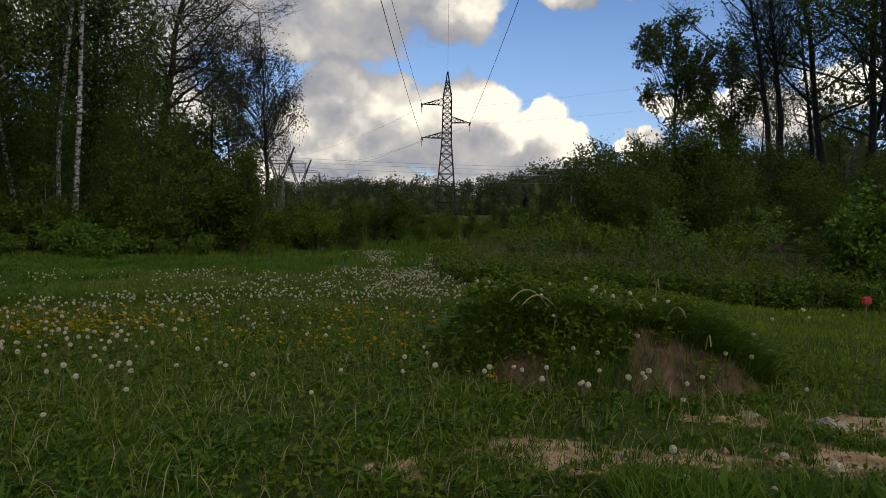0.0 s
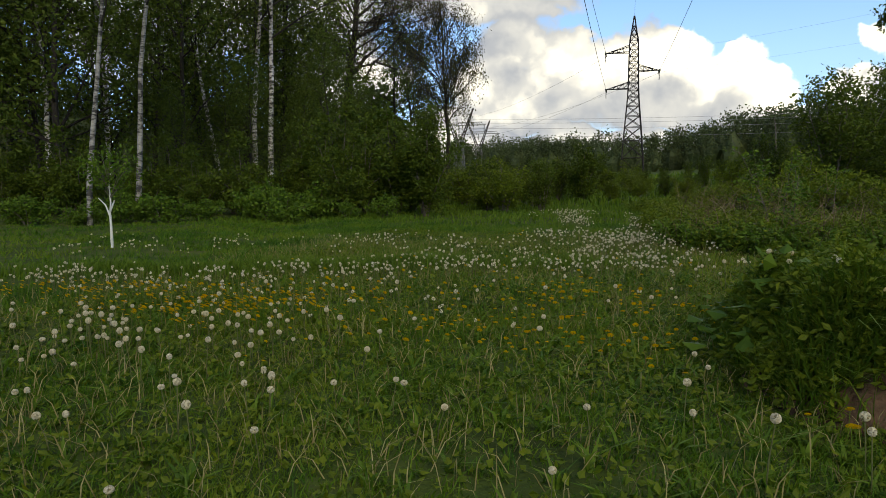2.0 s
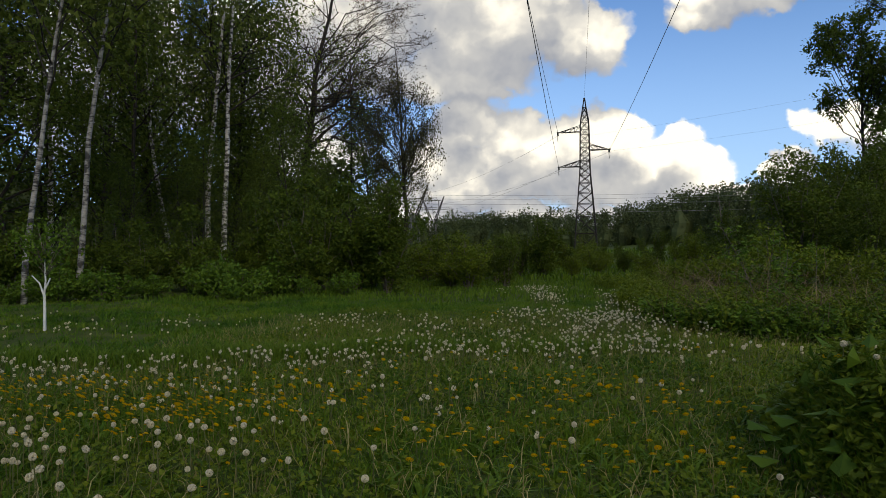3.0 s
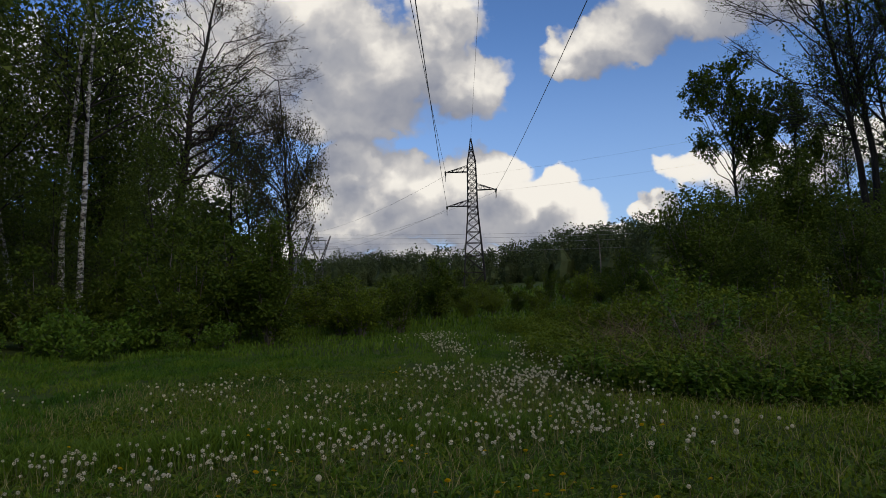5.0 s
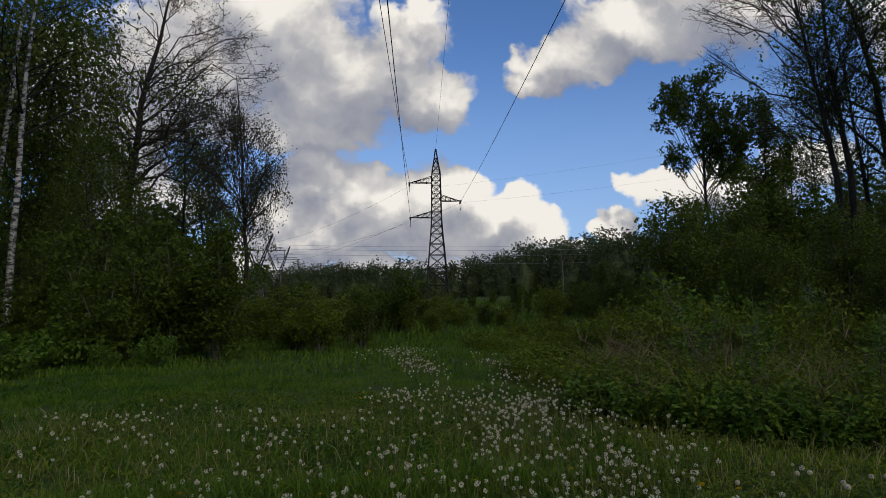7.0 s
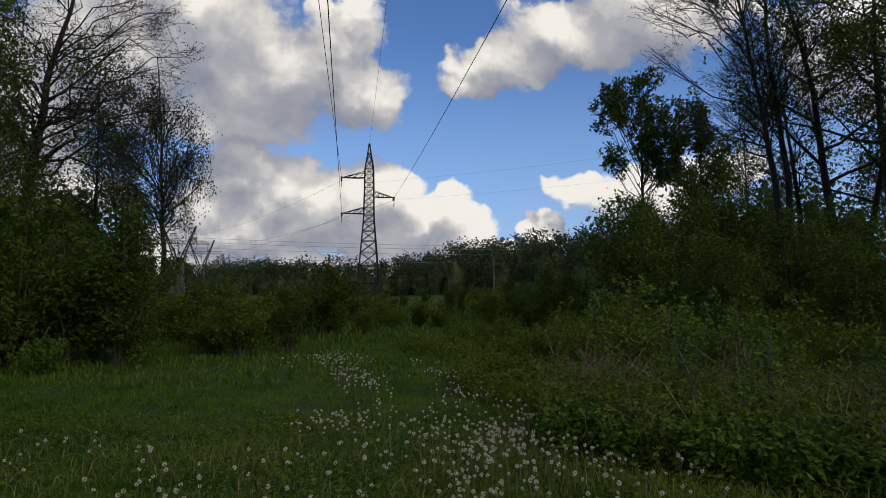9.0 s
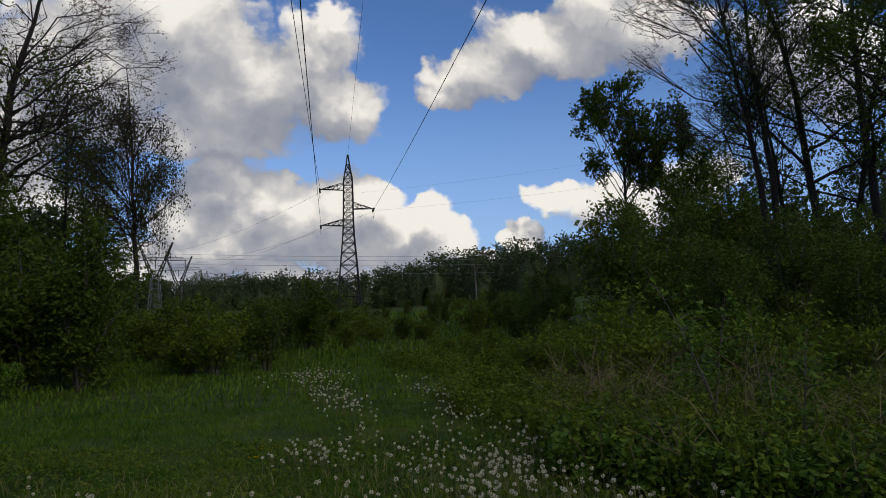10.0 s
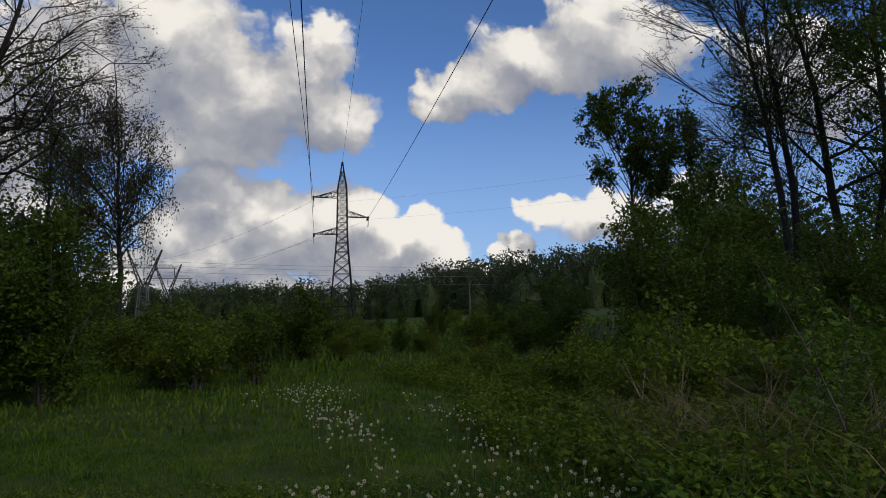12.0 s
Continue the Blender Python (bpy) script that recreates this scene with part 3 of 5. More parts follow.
def crowned_tree(name, label, category, where, bark, leaf_mat, seed, height, radius, bend, crown, clumps, reach, shoots, twigs, leaf, per, spread, hang=0.0, droop=0.0, group="", keep=1.0, fork=0.3, flare=0.0, rise=0.75, crook=0.025):
    """A trunk that bends as it rises, limbs to many clumps inside an egg-shaped crown (cx, cy, low, high, rx, ry), shoots and twigs round each clump, leaves along the twigs."""
    rng = np.random.default_rng(seed)
    ob = thing(name, label, category, where, group)
    tt = np.linspace(0, 1, 12)
    axis_pts = np.stack([bend[0] * tt ** 1.6, bend[1] * tt ** 1.6, -0.3 + (height * 0.94 + 0.3) * tt], 1)
    axis_pts[1:, :2] += np.cumsum(rng.normal(0, 0.006 * height, (11, 2)), axis=0) * 0.6
    rad = radius * (1 - 0.9 * tt ** 0.85) + radius * 0.35 * np.exp(-tt * 18)
    part("trunk", tube(axis_pts, np.maximum(rad, 0.02), 9), bark, ob, smooth=True)
    on_axis = lambda f: np.array([np.interp(f, tt, axis_pts[:, a]) for a in range(3)])
    cx, cy, low, high, rx, ry = crown
    centres, tries = [], 0
    while len(centres) < clumps and tries < 6000:
        tries += 1
        q = rng.uniform(-1, 1, 3)
        wide = 1.0 - flare * max(q[2], 0)
        if (q[0] / wide) ** 2 + (q[1] / wide) ** 2 + q[2] ** 2 > 1:
            continue
        c = np.array([cx + q[0] * rx, cy + q[1] * ry, (low + high) / 2 + q[2] * (high - low) / 2])
        if all(np.linalg.norm(c - o) > reach * 0.8 for o in centres):
            centres.append(c)
    pts = []
    for c in centres:
        side = np.linalg.norm(c[:2] - on_axis(np.clip(c[2] / height, 0, 1))[:2])
        f = np.clip((c[2] - rise * side - rng.uniform(0.2, 1.2)) / height, fork + rng.uniform(0, 0.12), 0.95)
        a = on_axis(f)
        mid = (a + c) / 2 + np.array([0, 0, 0.12 * side]) + rng.normal(0, 0.07 * side + 0.05, 3)
        s = np.linspace(0, 1, 6)[:, None]
        limb = a * (1 - s) ** 2 + 2 * mid * s * (1 - s) + c * s ** 2
        limb[1:-1] += rng.normal(0, crook * side + 0.02, (4, 3))
        r0 = max(0.035, float(np.interp(f, tt, rad)) * 0.38)
        wood = [tube(limb, np.linspace(r0, 0.022, 6), 5)]
        for k in range(shoots):
            g = rng.uniform(0.4, 1.0)
            p = np.array([np.interp(g, s[:, 0], limb[:, b]) for b in range(3)])
            d = rng.normal(0, 1, 3)
            d[2] = d[2] * 0.8 + 0.25
            e = c + d / np.linalg.norm(d) * reach * rng.uniform(0.45, 1.15)
            m = (p + e) / 2 + rng.normal(0, 0.1 * reach, 3)
            wood.append(tube([p, m, e], [0.020, 0.014, 0.008], 3))
            for j in range(twigs):
                h = rng.uniform(0.3, 1.0)
                q = p * (1 - h) ** 2 + 2 * m * h * (1 - h) + e * h * h
                w = rng.normal(0, 1, 3) + (e - p) / (np.linalg.norm(e - p) + 1e-6)
                w *= reach * rng.uniform(0.25, 0.6) / np.linalg.norm(w)
                w1, w2 = q + w * 0.55, q + w - np.array([0, 0, droop * rng.uniform(0.4, 1.2)])
                wood.append(tube([q, w1, w2], [0.009, 0.006, 0.004], 3))
                pts += [w1, (w1 + w2) / 2, w2]
        part("limb", join(*wood), bark, ob)
    pts = np.array(pts)
    if keep < 1.0:
        pts = pts[rng.random(len(pts)) < keep]
    part("crown", leaves(rng, pts, per, spread, leaf, hang=hang), leaf_mat, ob)
    return ob


# birches at the wood's edge
BIRCH_LABEL = "tall birch with white black-flecked bark and drooping twigs"


def edge_birch(label, x, y, seed, height, radius, lean, start, bark=BIRCH):
    return tree("birch_tree", label, "birch tree", on(x, y), bark, BIRCHLEAF, seed, 0.26, 5, 0.45, 0.9, "birches at the wood's edge", lean=lean, bough_mat=BARK,
                height=height, radius=radius, limbs=20, start=start, limb_len=0.22, limb_up=0.9, droop=0.16, levels=3, kids=4, wiggle=0.1)


birch = edge_birch(BIRCH_LABEL, -22.2, 41.2, 11, 24, 0.2, (0.05, 0), 0.42)
edge_birch(BIRCH_LABEL, -24.9, 44.5, 13, 25, 0.21, (-0.02, 0), 0.48)
edge_birch(BIRCH_LABEL, -26.0, 42.0, 14, 22, 0.17, (-0.08, 0), 0.4)
edge_birch("leaning birch with shaded grey-white bark at the edge of the wood", -18.9, 24.8, 15, 18, 0.12, (0.2, 0), 0.45, SHADEDBIRCH)
edge_birch("birch with a pale slender trunk at the edge of the wood", -19.5, 23.0, 16, 17, 0.11, (0.07, 0), 0.42, SHADEDBIRCH)
put(birch, -33.0, 40.0, 1.2, 1.0)
put(birch, -36.0, 33.0, 5.2, 0.9)
put(birch, -29.5, 31.5, 1.0, 0.8)

# dead forked snag among the birches
snag = thing("dead_tree", "pale dead forked branch stub among the birches", "dead tree", on(-17.6, 37.5))
part("trunk", tube([(0, 0, -0.2), (0.05, 0, 2.0), (0.1, 0, 3.9)], [0.07, 0.06, 0.045], 6), GREYBARK, snag)
part("branch", tube([(0.1, 0, 3.8), (0.9, 0, 4.3), (1.6, 0.1, 4.2), (1.8, 0.1, 4.9), (2.1, 0.1, 5.5)], [0.05, 0.045, 0.04, 0.035, 0.015], 6), GREYBARK, snag)
part("branch", tube([(0.9, 0, 4.3), (0.8, 0, 4.9), (1.0, 0.1, 5.6)], [0.04, 0.03, 0.012], 6), GREYBARK, snag)

# oak with dark spreading limbs, just coming into leaf
crowned_tree("oak_tree", "big dark oak with spreading crooked limbs and scant young leaves", "oak tree", on(-22.7, 55), BARK, RUSSET, 21, 26.5, 0.5, (3.4, 0),
             (2.9, 0, 7.5, 27.5, 7.4, 5.5), 50, 1.8, 9, 9, 0.14, 1, 0.12, 0, 0, "", 0.75, fork=0.28, flare=0.25, rise=0.3, crook=0.07)
# weeping birch beside it
crowned_tree("birch_tree", "old weeping birch with long hanging leafy twigs", "birch tree", on(-15.2, 60), BARK, OLIVE, 35, 20.6, 0.24, (-1.0, 0),
             (-0.6, 0, 5.6, 19.8, 4.6, 4.0), 44, 1.15, 7, 6, 0.18, 2, (0.18, 0.18, 0.45), 1.6, 1.5, "", 0.85, fork=0.3, flare=0.45)

# tall trees filling the wood
fill = [tree("woodland_tree", "tall leafy tree in the dense wood", "tree", on(x, y), BARK, FOREST, 40 + k, 0.3, 9, 0.72, 0.2, "trees of the wood",
             height=h, radius=0.2, limbs=20, start=0.14, limb_len=0.22, limb_up=0.8, droop=0.04, levels=3, kids=4, wiggle=0.14)
        for k, (x, y, h) in enumerate([(-31, 48, 23), (-27.5, 57, 21), (-36, 44, 25)])]
rng = np.random.default_rng(5)
spots = [(-34, 63), (-28, 67), (-40, 63), (-47, 44), (-51, 39), (-31, 71), (-24, 69), (-31.5, 61), (-42, 58), (-47, 50), (-41, 40), (-47, 38), (-33, 35), (-39, 29), (-30, 34), (-45, 28), (-21, 70), (-37, 52), (-26, 50.5), (-29, 44), (-33, 55), (-25.5, 36), (-26.5, 30), (-35, 24), (-42, 21), (-30, 22), (-24, 82), (-22.5, 47.5), (-38, 35), (-30, 39.5), (-35, 29), (-27, 46), (-40, 48)]
for k, (x, y) in enumerate(spots):
    put(fill[k % 3], x + rng.uniform(-1, 1), y + rng.uniform(-1, 1), rng.uniform(0, 6.3), rng.uniform(0.66, 0.98))
for k, (x, y) in enumerate([(-22.5, 33), (-18.8, 66), (-24, 40), (-15, 35.5), (-17.5, 38.5), (-19.5, 34.5), (-17.5, 46), (-20.5, 43)]):
    put(fill[k % 3], x, y, k * 1.9, 0.26 + 0.04 * (k % 4))

# trees on the rise to the east
MAPLE_LABEL = "young maple with an open clumpy crown of dark leaves"
crowned_tree("maple_tree", MAPLE_LABEL, "maple tree", on(19.2, 56), BARK, SHRUB, 61, 18.6, 0.2, (-0.3, 0), (-0.4, 0, 9.3, 18.6, 4.3, 4.0), 38, 0.9, 6, 4, 0.25, 4, 0.14, group="maples on the rise", fork=0.42, rise=1.0, crook=0.04)
crowned_tree("maple_tree", "slimmer maple with a dense dark crown", "maple tree", on(24.0, 57), BARK, SHRUB, 62, 16.5, 0.17, (0.2, 0), (0, 0, 7.0, 16.6, 2.4, 2.4), 22, 0.9, 6, 5, 0.24, 4, 0.15, group="maples on the rise", fork=0.35, flare=0.3)
sparse = crowned_tree("alder_tree", "slender dark tree with bare crooked boughs and few leaves", "tree", on(20.5, 41.8), BARK, FOREST, 71, 22, 0.26, (-3.6, 0), (-3.2, 0, 8.5, 23, 4.4, 4.2), 30, 1.3, 8, 9, 0.1, 1, 0.08, 0, 0, "thinly leaved trees on the rise", 0.5, fork=0.34, rise=0.5, crook=0.06)
crowned_tree("alder_tree", "slender dark tree with bare crooked boughs and few leaves", "tree", on(21.2, 42.2), BARK, FOREST, 73, 23, 0.27, (-1.8, 0), (-0.6, 0, 9.5, 24, 4.2, 4.0), 28, 1.3, 8, 9, 0.1, 1, 0.08, 0, 0, "thinly leaved trees on the rise", 0.6, fork=0.36, rise=0.5, crook=0.06)
fuller = tree("alder_tree", "tall dark tree with drooping half-leaved boughs", "tree", on(24.6, 42.6), BARK, SHRUB, 72, 0.2, 6, 0.4, 0.4, "thinly leaved trees on the rise", lean=(-0.08, 0), height=23, radius=0.27, limbs=18, start=0.3, limb_len=0.3, limb_up=0.8, droop=0.08, levels=4, kids=3, wiggle=0.17)
for x, y, tn, s in [(24.4, 36, 0.2, 1.0), (25.5, 40, 4.1, 1.05), (29.5, 33, 1.0, 0.95), (33.0, 45, 3.0, 1.1), (37.0, 38, 5.0, 1.0), (27.5, 46, 2.2, 0.9), (31, 26, 3.6, 0.9), (36, 30, 0.9, 1.0), (25.2, 33.5, 2.8, 0.95), (27.5, 29, 5.6, 0.9), (33, 39, 4.4, 1.0)]:
    put(fuller, x, y, tn, s)
put(sparse, 27.5, 50, 0.3, 0.9)
for k, (x, y) in enumerate([(34, 58), (41, 52), (44, 42), (52, 48), (38, 68), (30, 66), (40, 46), (35, 52), (29, 57), (25, 66), (45, 34)]):
    put(fill[k % 3], x, y, k * 1.3, 0.40 + 0.1 * (k % 3))

# ---- bushes ----
UNDER = "leafy bush in the undergrowth at the wood's edge"
big_bush = bush("bush", "large dense dark-green bush standing at the meadow's edge", on(-8.5, 29.2), 81, 4.5, 3.6, SHRUB, 0.13, 13000, 20)
mid_bush = bush("bush", UNDER, on(-11.3, 27.6), 82, 3.2, 3.2, SHRUB, 0.14, 4200, 9, group="undergrowth of the wood")
low_bush = bush("bush", UNDER, on(-12.4, 24.4), 83, 1.2, 2.2, HERB, 0.13, 1700, 8, group="undergrowth of the wood")
rng = np.random.default_rng(9)
for k in range(26):
    f = k / 25
    x, y = -30 + 17.5 * f + rng.uniform(-1, 1), 22.5 + 6.5 * f + rng.uniform(0.5, 4.5)
    put(mid_bush, x, y, rng.uniform(0, 6.3), rng.uniform(0.6, 1.1), rng.uniform(0.8, 1.3))
for k in range(15):
    f = k / 14
    x, y = -26 + 16 * f + rng.uniform(-0.6, 0.6), 20.6 + 6.0 * f + rng.uniform(-0.4, 1.6)
    put(low_bush, x, y, rng.uniform(0, 6.3), rng.uniform(0.45, 1.25), rng.uniform(0.7, 1.4))
for x, y, s in [(-11.6, 30.5, 1.1), (-14, 32, 1.2), (-13, 36, 1.3), (-17.5, 39, 1.1), (-10.2, 33, 0.95), (-9.9, 29.6, 1.25), (-11.2, 29.0, 1.1), (-12.8, 30.4, 1.3)]:
    put(mid_bush, x, y, x, s, 1.1)
# low thicket between the meadow and the pylon
thicket = bush("bush", "low light-green willow bush in the clearing", on(-5.6, 31.5), 84, 2.4, 2.4, BRIGHT, 0.11, 4200, 13, group="thicket in the clearing")
willow = bush("bush", "upright dark willow bush in the clearing", on(-6.9, 35.0), 89, 2.7, 1.9, SHRUB, 0.11, 3600, 12, group="thicket in the clearing")
sapling = bush("bush", "rounded young tree-like bush alone in the clearing", on(-3.05, 45.0), 85, 3.7, 2.9, SHRUB, 0.15, 6500, 16)
rng = np.random.default_rng(10)
for x, y, s in [(-6.6, 33, 1.1), (-4.2, 33.5, 0.9), (-7.5, 37, 1.35), (-5.2, 38.5, 1.1), (-9.5, 41, 1.5), (-6.8, 44, 1.2), (-4.5, 46, 1.0), (-11.5, 46, 1.7), (-8.5, 50, 1.3), (-1.2, 46, 0.75), (0.4, 50, 0.8), (2.2, 52, 0.85), (4.2, 54, 0.95),
                (6.4, 50, 1.1), (8.2, 47, 1.2), (10.5, 52, 1.3), (-3.0, 53, 0.9), (-6, 58, 0.95), (-11, 62, 1.1), (1, 62, 0.8), (-15, 56, 1.4), (6, 64, 0.95), (12, 60, 1.3), (-2, 70, 0.8), (-14, 72, 1.2), (9, 76, 1.0), (-8, 80, 0.9), (4, 84, 0.8), (15, 80, 1.3), (-18, 90, 1.2), (-5, 96, 0.8), (8, 100, 0.9), (-13, 105, 1.0), (16, 106, 1.3), (20, 92, 1.6), (24, 110, 1.6), (13, 70, 1.5), (17, 64, 1.5)]:
    turn = rng.uniform(0, 6.3)
    tall = (2.6 if x < -3.5 else 1.9 if x < 5 else 2.9) * rng.uniform(0.75, 1.15) / (2.5 * s)
    put(willow if rng.random() < 0.5 else thicket, x, y, turn, s, tall)
for k in range(34):
    x, y = rng.uniform(-14, 16), rng.uniform(47, 78)
    tall = rng.uniform(1.6, 2.5) + 0.012 * (y - 47)
    put(willow if k % 3 == 0 else thicket, x, y, rng.uniform(0, 6.3), rng.uniform(0.9, 1.5), tall / 2.9)
# bushes to the east of the way
east = bush("bush", "tall leafy bush beside the overgrown way", on(6.9, 30.2), 86, 5.4, 4.2, SHRUB, 0.13, 11000, 18, group="tall bushes beside the way")
for x, y, s, tl in [(9.6, 31.5, 0.95, 1.05), (12.5, 30, 0.9, 0.95), (8.3, 27, 0.66, 1.0), (5.2, 33, 0.6, 1.0), (11.5, 26, 0.72, 0.9), (14.6, 26.5, 0.78, 0.9), (16, 32, 0.95, 1.0), (18.5, 28.5, 0.8, 1.0), (11.4, 38.5, 1.1, 1.1), (12.2, 21.5, 0.55, 1.0), (16, 22, 0.6, 1.0), (20, 36, 0.9, 0.9), (22, 31, 0.8, 1.0), (25, 27, 0.8, 1.0), (20.5, 23.5, 0.65, 1.0), (10.2, 36, 0.85, 1.0), (17, 44, 1.0, 1.0), (27, 34, 0.9, 1.0), (24, 48, 1.0, 1.0), (31, 40, 1.0, 1.0), (30, 26, 0.8, 1)]:
    put(east, x, y, x * 1.7, s, tl)
bush("bush", "tall pointed dark-leaved bush in front of the maple", on(14.1, 38.0), 91, 8.8, 4.4, SHRUB, 0.2, 18000, 30)
near = bush("bush", "low leafy bush among dry stems", on(2.8, 22.6), 87, 1.7, 2.2, BRIGHT, 0.095, 3200, 10, group="low bushes beside the way")
for x, y, s in [(4.0, 23.6, 1.2), (5.0, 25.6, 1.45), (3.0, 26.4, 0.9), (6.2, 23.2, 1.15), (7.6, 22.6, 1.2), (4.1, 28.6, 1.1), (9.4, 21.5, 1.3), (5.6, 20.8, 0.8), (7.4, 18.9, 0.85), (2.2, 29.8, 0.6), (3.2, 33.5, 0.9), (10.8, 18.2, 1.1), (13, 18.5, 1.3), (1.9, 36, 0.7)]:
    put(near, x, y, x * 2.3, s)
elder = bush("bush", "pale-topped leafy shrub behind the mown strip", on(9.3, 14.6), 88, 2.3, 2.8, HERB, 0.15, 5200, 14)
put(elder, 11.6, 15.6, 2.0, 0.9)
put(elder, 13.6, 13.9, 4.0, 0.95)

# young tree with a whitewashed trunk
def young_tree():
    ob = thing("young_apple_tree", "young fruit tree with a whitewashed forked trunk", "tree", on(-11.7, 14.95))
    white = join(tube([(0, 0, -0.1), (0.01, 0, 0.4), (0, 0.01, 0.72)], [0.034, 0.028, 0.025], 8), tube([(0, 0, 0.7), (-0.1, 0, 0.95), (-0.32, 0.05, 1.1)], [0.02, 0.016, 0.01], 6),
                 tube([(0, 0, 0.7), (0.04, 0, 1.0), (0.02, 0, 1.45)], [0.021, 0.017, 0.012], 6), tube([(0.01, 0, 0.8), (0.12, 0.03, 1.05)], [0.022, 0.014], 6))
    part("trunk", white, WHITEWASH, ob, "whitewashed trunk", True)
    rng = np.random.default_rng(3)
    limbs, pts = [], []
    for k in range(16):
        a, z = k * 2.4, rng.uniform(1.0, 1.5)
        e = np.array([math.cos(a) * rng.uniform(0.3, 0.7), math.sin(a) * 0.5, z + rng.uniform(0.2, 0.9)])
        s = np.array([0.02, 0, z])
        limbs.append(tube([s, (s + e) / 2 + [0, 0, 0.05], e], [0.012, 0.008, 0.004], 4))
        pts += [s + (e - s) * g for g in (0.4, 0.6, 0.8, 1.0)]
    part("branch", join(*limbs), GREYBARK, ob)
    part("crown", leaves(rng, np.array(pts), 14, 0.12, 0.09), HERB, ob)


young_tree()


# ---- far woods ----
def far_woods():
    rng = np.random.default_rng(17)
    pieces, trunks = [], []
    for k in range(540):
        if k < 390:
            az = rng.uniform(-0.42, 0.55)
            near = 225 - 45 * float(smooth01(az, 0.0, 0.35)) + 40 * float(smooth01(-az, 0.05, 0.3))
            dist = near + k % 6 * 13 + rng.uniform(-6, 6)
        else:  # the woods close in on both sides
            az = rng.uniform(0.52, 1.3) if k % 3 == 0 else -rng.uniform(0.33, 1.3)
            dist = rng.uniform(84, 118)
        x, y = math.sin(az) * dist, math.cos(az) * dist
        z = float(land(x, y))
        h = rng.uniform(9.5, 13) + 3.5 * float(smooth01(az, 0.02, 0.2))
        w = h * rng.uniform(0.24, 0.34)
        n = 34
        c = np.stack([rng.normal(0, w * 0.6, n), rng.normal(0, w * 0.6, n), h * rng.beta(1.5, 1.3, n)], 1)
        c[:, :2] *= (1.2 - 0.75 * c[:, 2:3] / h)
        pieces.append(leaves(rng, c + [x, y, z], 15 if k < 390 else 9, 0.75, 0.6, aspect=0.9))
        ax = np.array([[0, 0, 0], [0, 0, 0.2], [0.03, 0, 0.42], [0, 0.03, 0.6], [0, 0, 0.7]]) * h + rng.normal(0, 0.25, (5, 3)) + [x, y, z]
        pieces.append(tube(ax, w * np.array([0.45, 0.58, 0.5, 0.26, 0.03]) * rng.uniform(0.8, 1.15, 5), 7))
        if k % 4 == 0:
            trunks.append(tube([(x, y, z - 1), (x + rng.normal(0, 0.3), y, z + h * 0.75)], [0.2, 0.08], 4))
    ob = thing("far_woods", "dark wooded hillside beyond the clearing", "woods", kind="stuff")
    part("crowns", join(*pieces), FARLEAF, ob)
    part("trunks", join(*trunks), GREYBARK, ob)


far_woods()


# ---- power line ----
def bar(a, b, r):
    return tube([a, b], [r, r], 4)


def lattice(levels, r_leg, r_brace, rings=True):
    """Four legs with crossed braces between square levels (z, half width, x offset). Gives legs and braces."""
    legs, braces = [], []
    corner = [(-1, -1), (1, -1), (1, 1), (-1, 1)]
    pt = lambda lv, c: np.array([lv[2] + c[0] * lv[1], c[1] * lv[1], lv[0]])
    for lo, hi in zip(levels, levels[1:]):
        for k in range(4):
            a, b = corner[k], corner[(k + 1) % 4]
            braces += [bar(pt(lo, a), pt(hi, b), r_brace), bar(pt(lo, b), pt(hi, a), r_brace)]
            if rings:
                braces.append(bar(pt(hi, a), pt(hi, b), r_brace))
    for c in corner:
        legs.append(tube([pt(lv, c) for lv in levels], np.full(len(levels), r_leg), 4))
    return legs, braces


ARMS = [(19.05, -1, 4.1), (16.2, 1, 3.7), (13.7, -1, 4.0)]


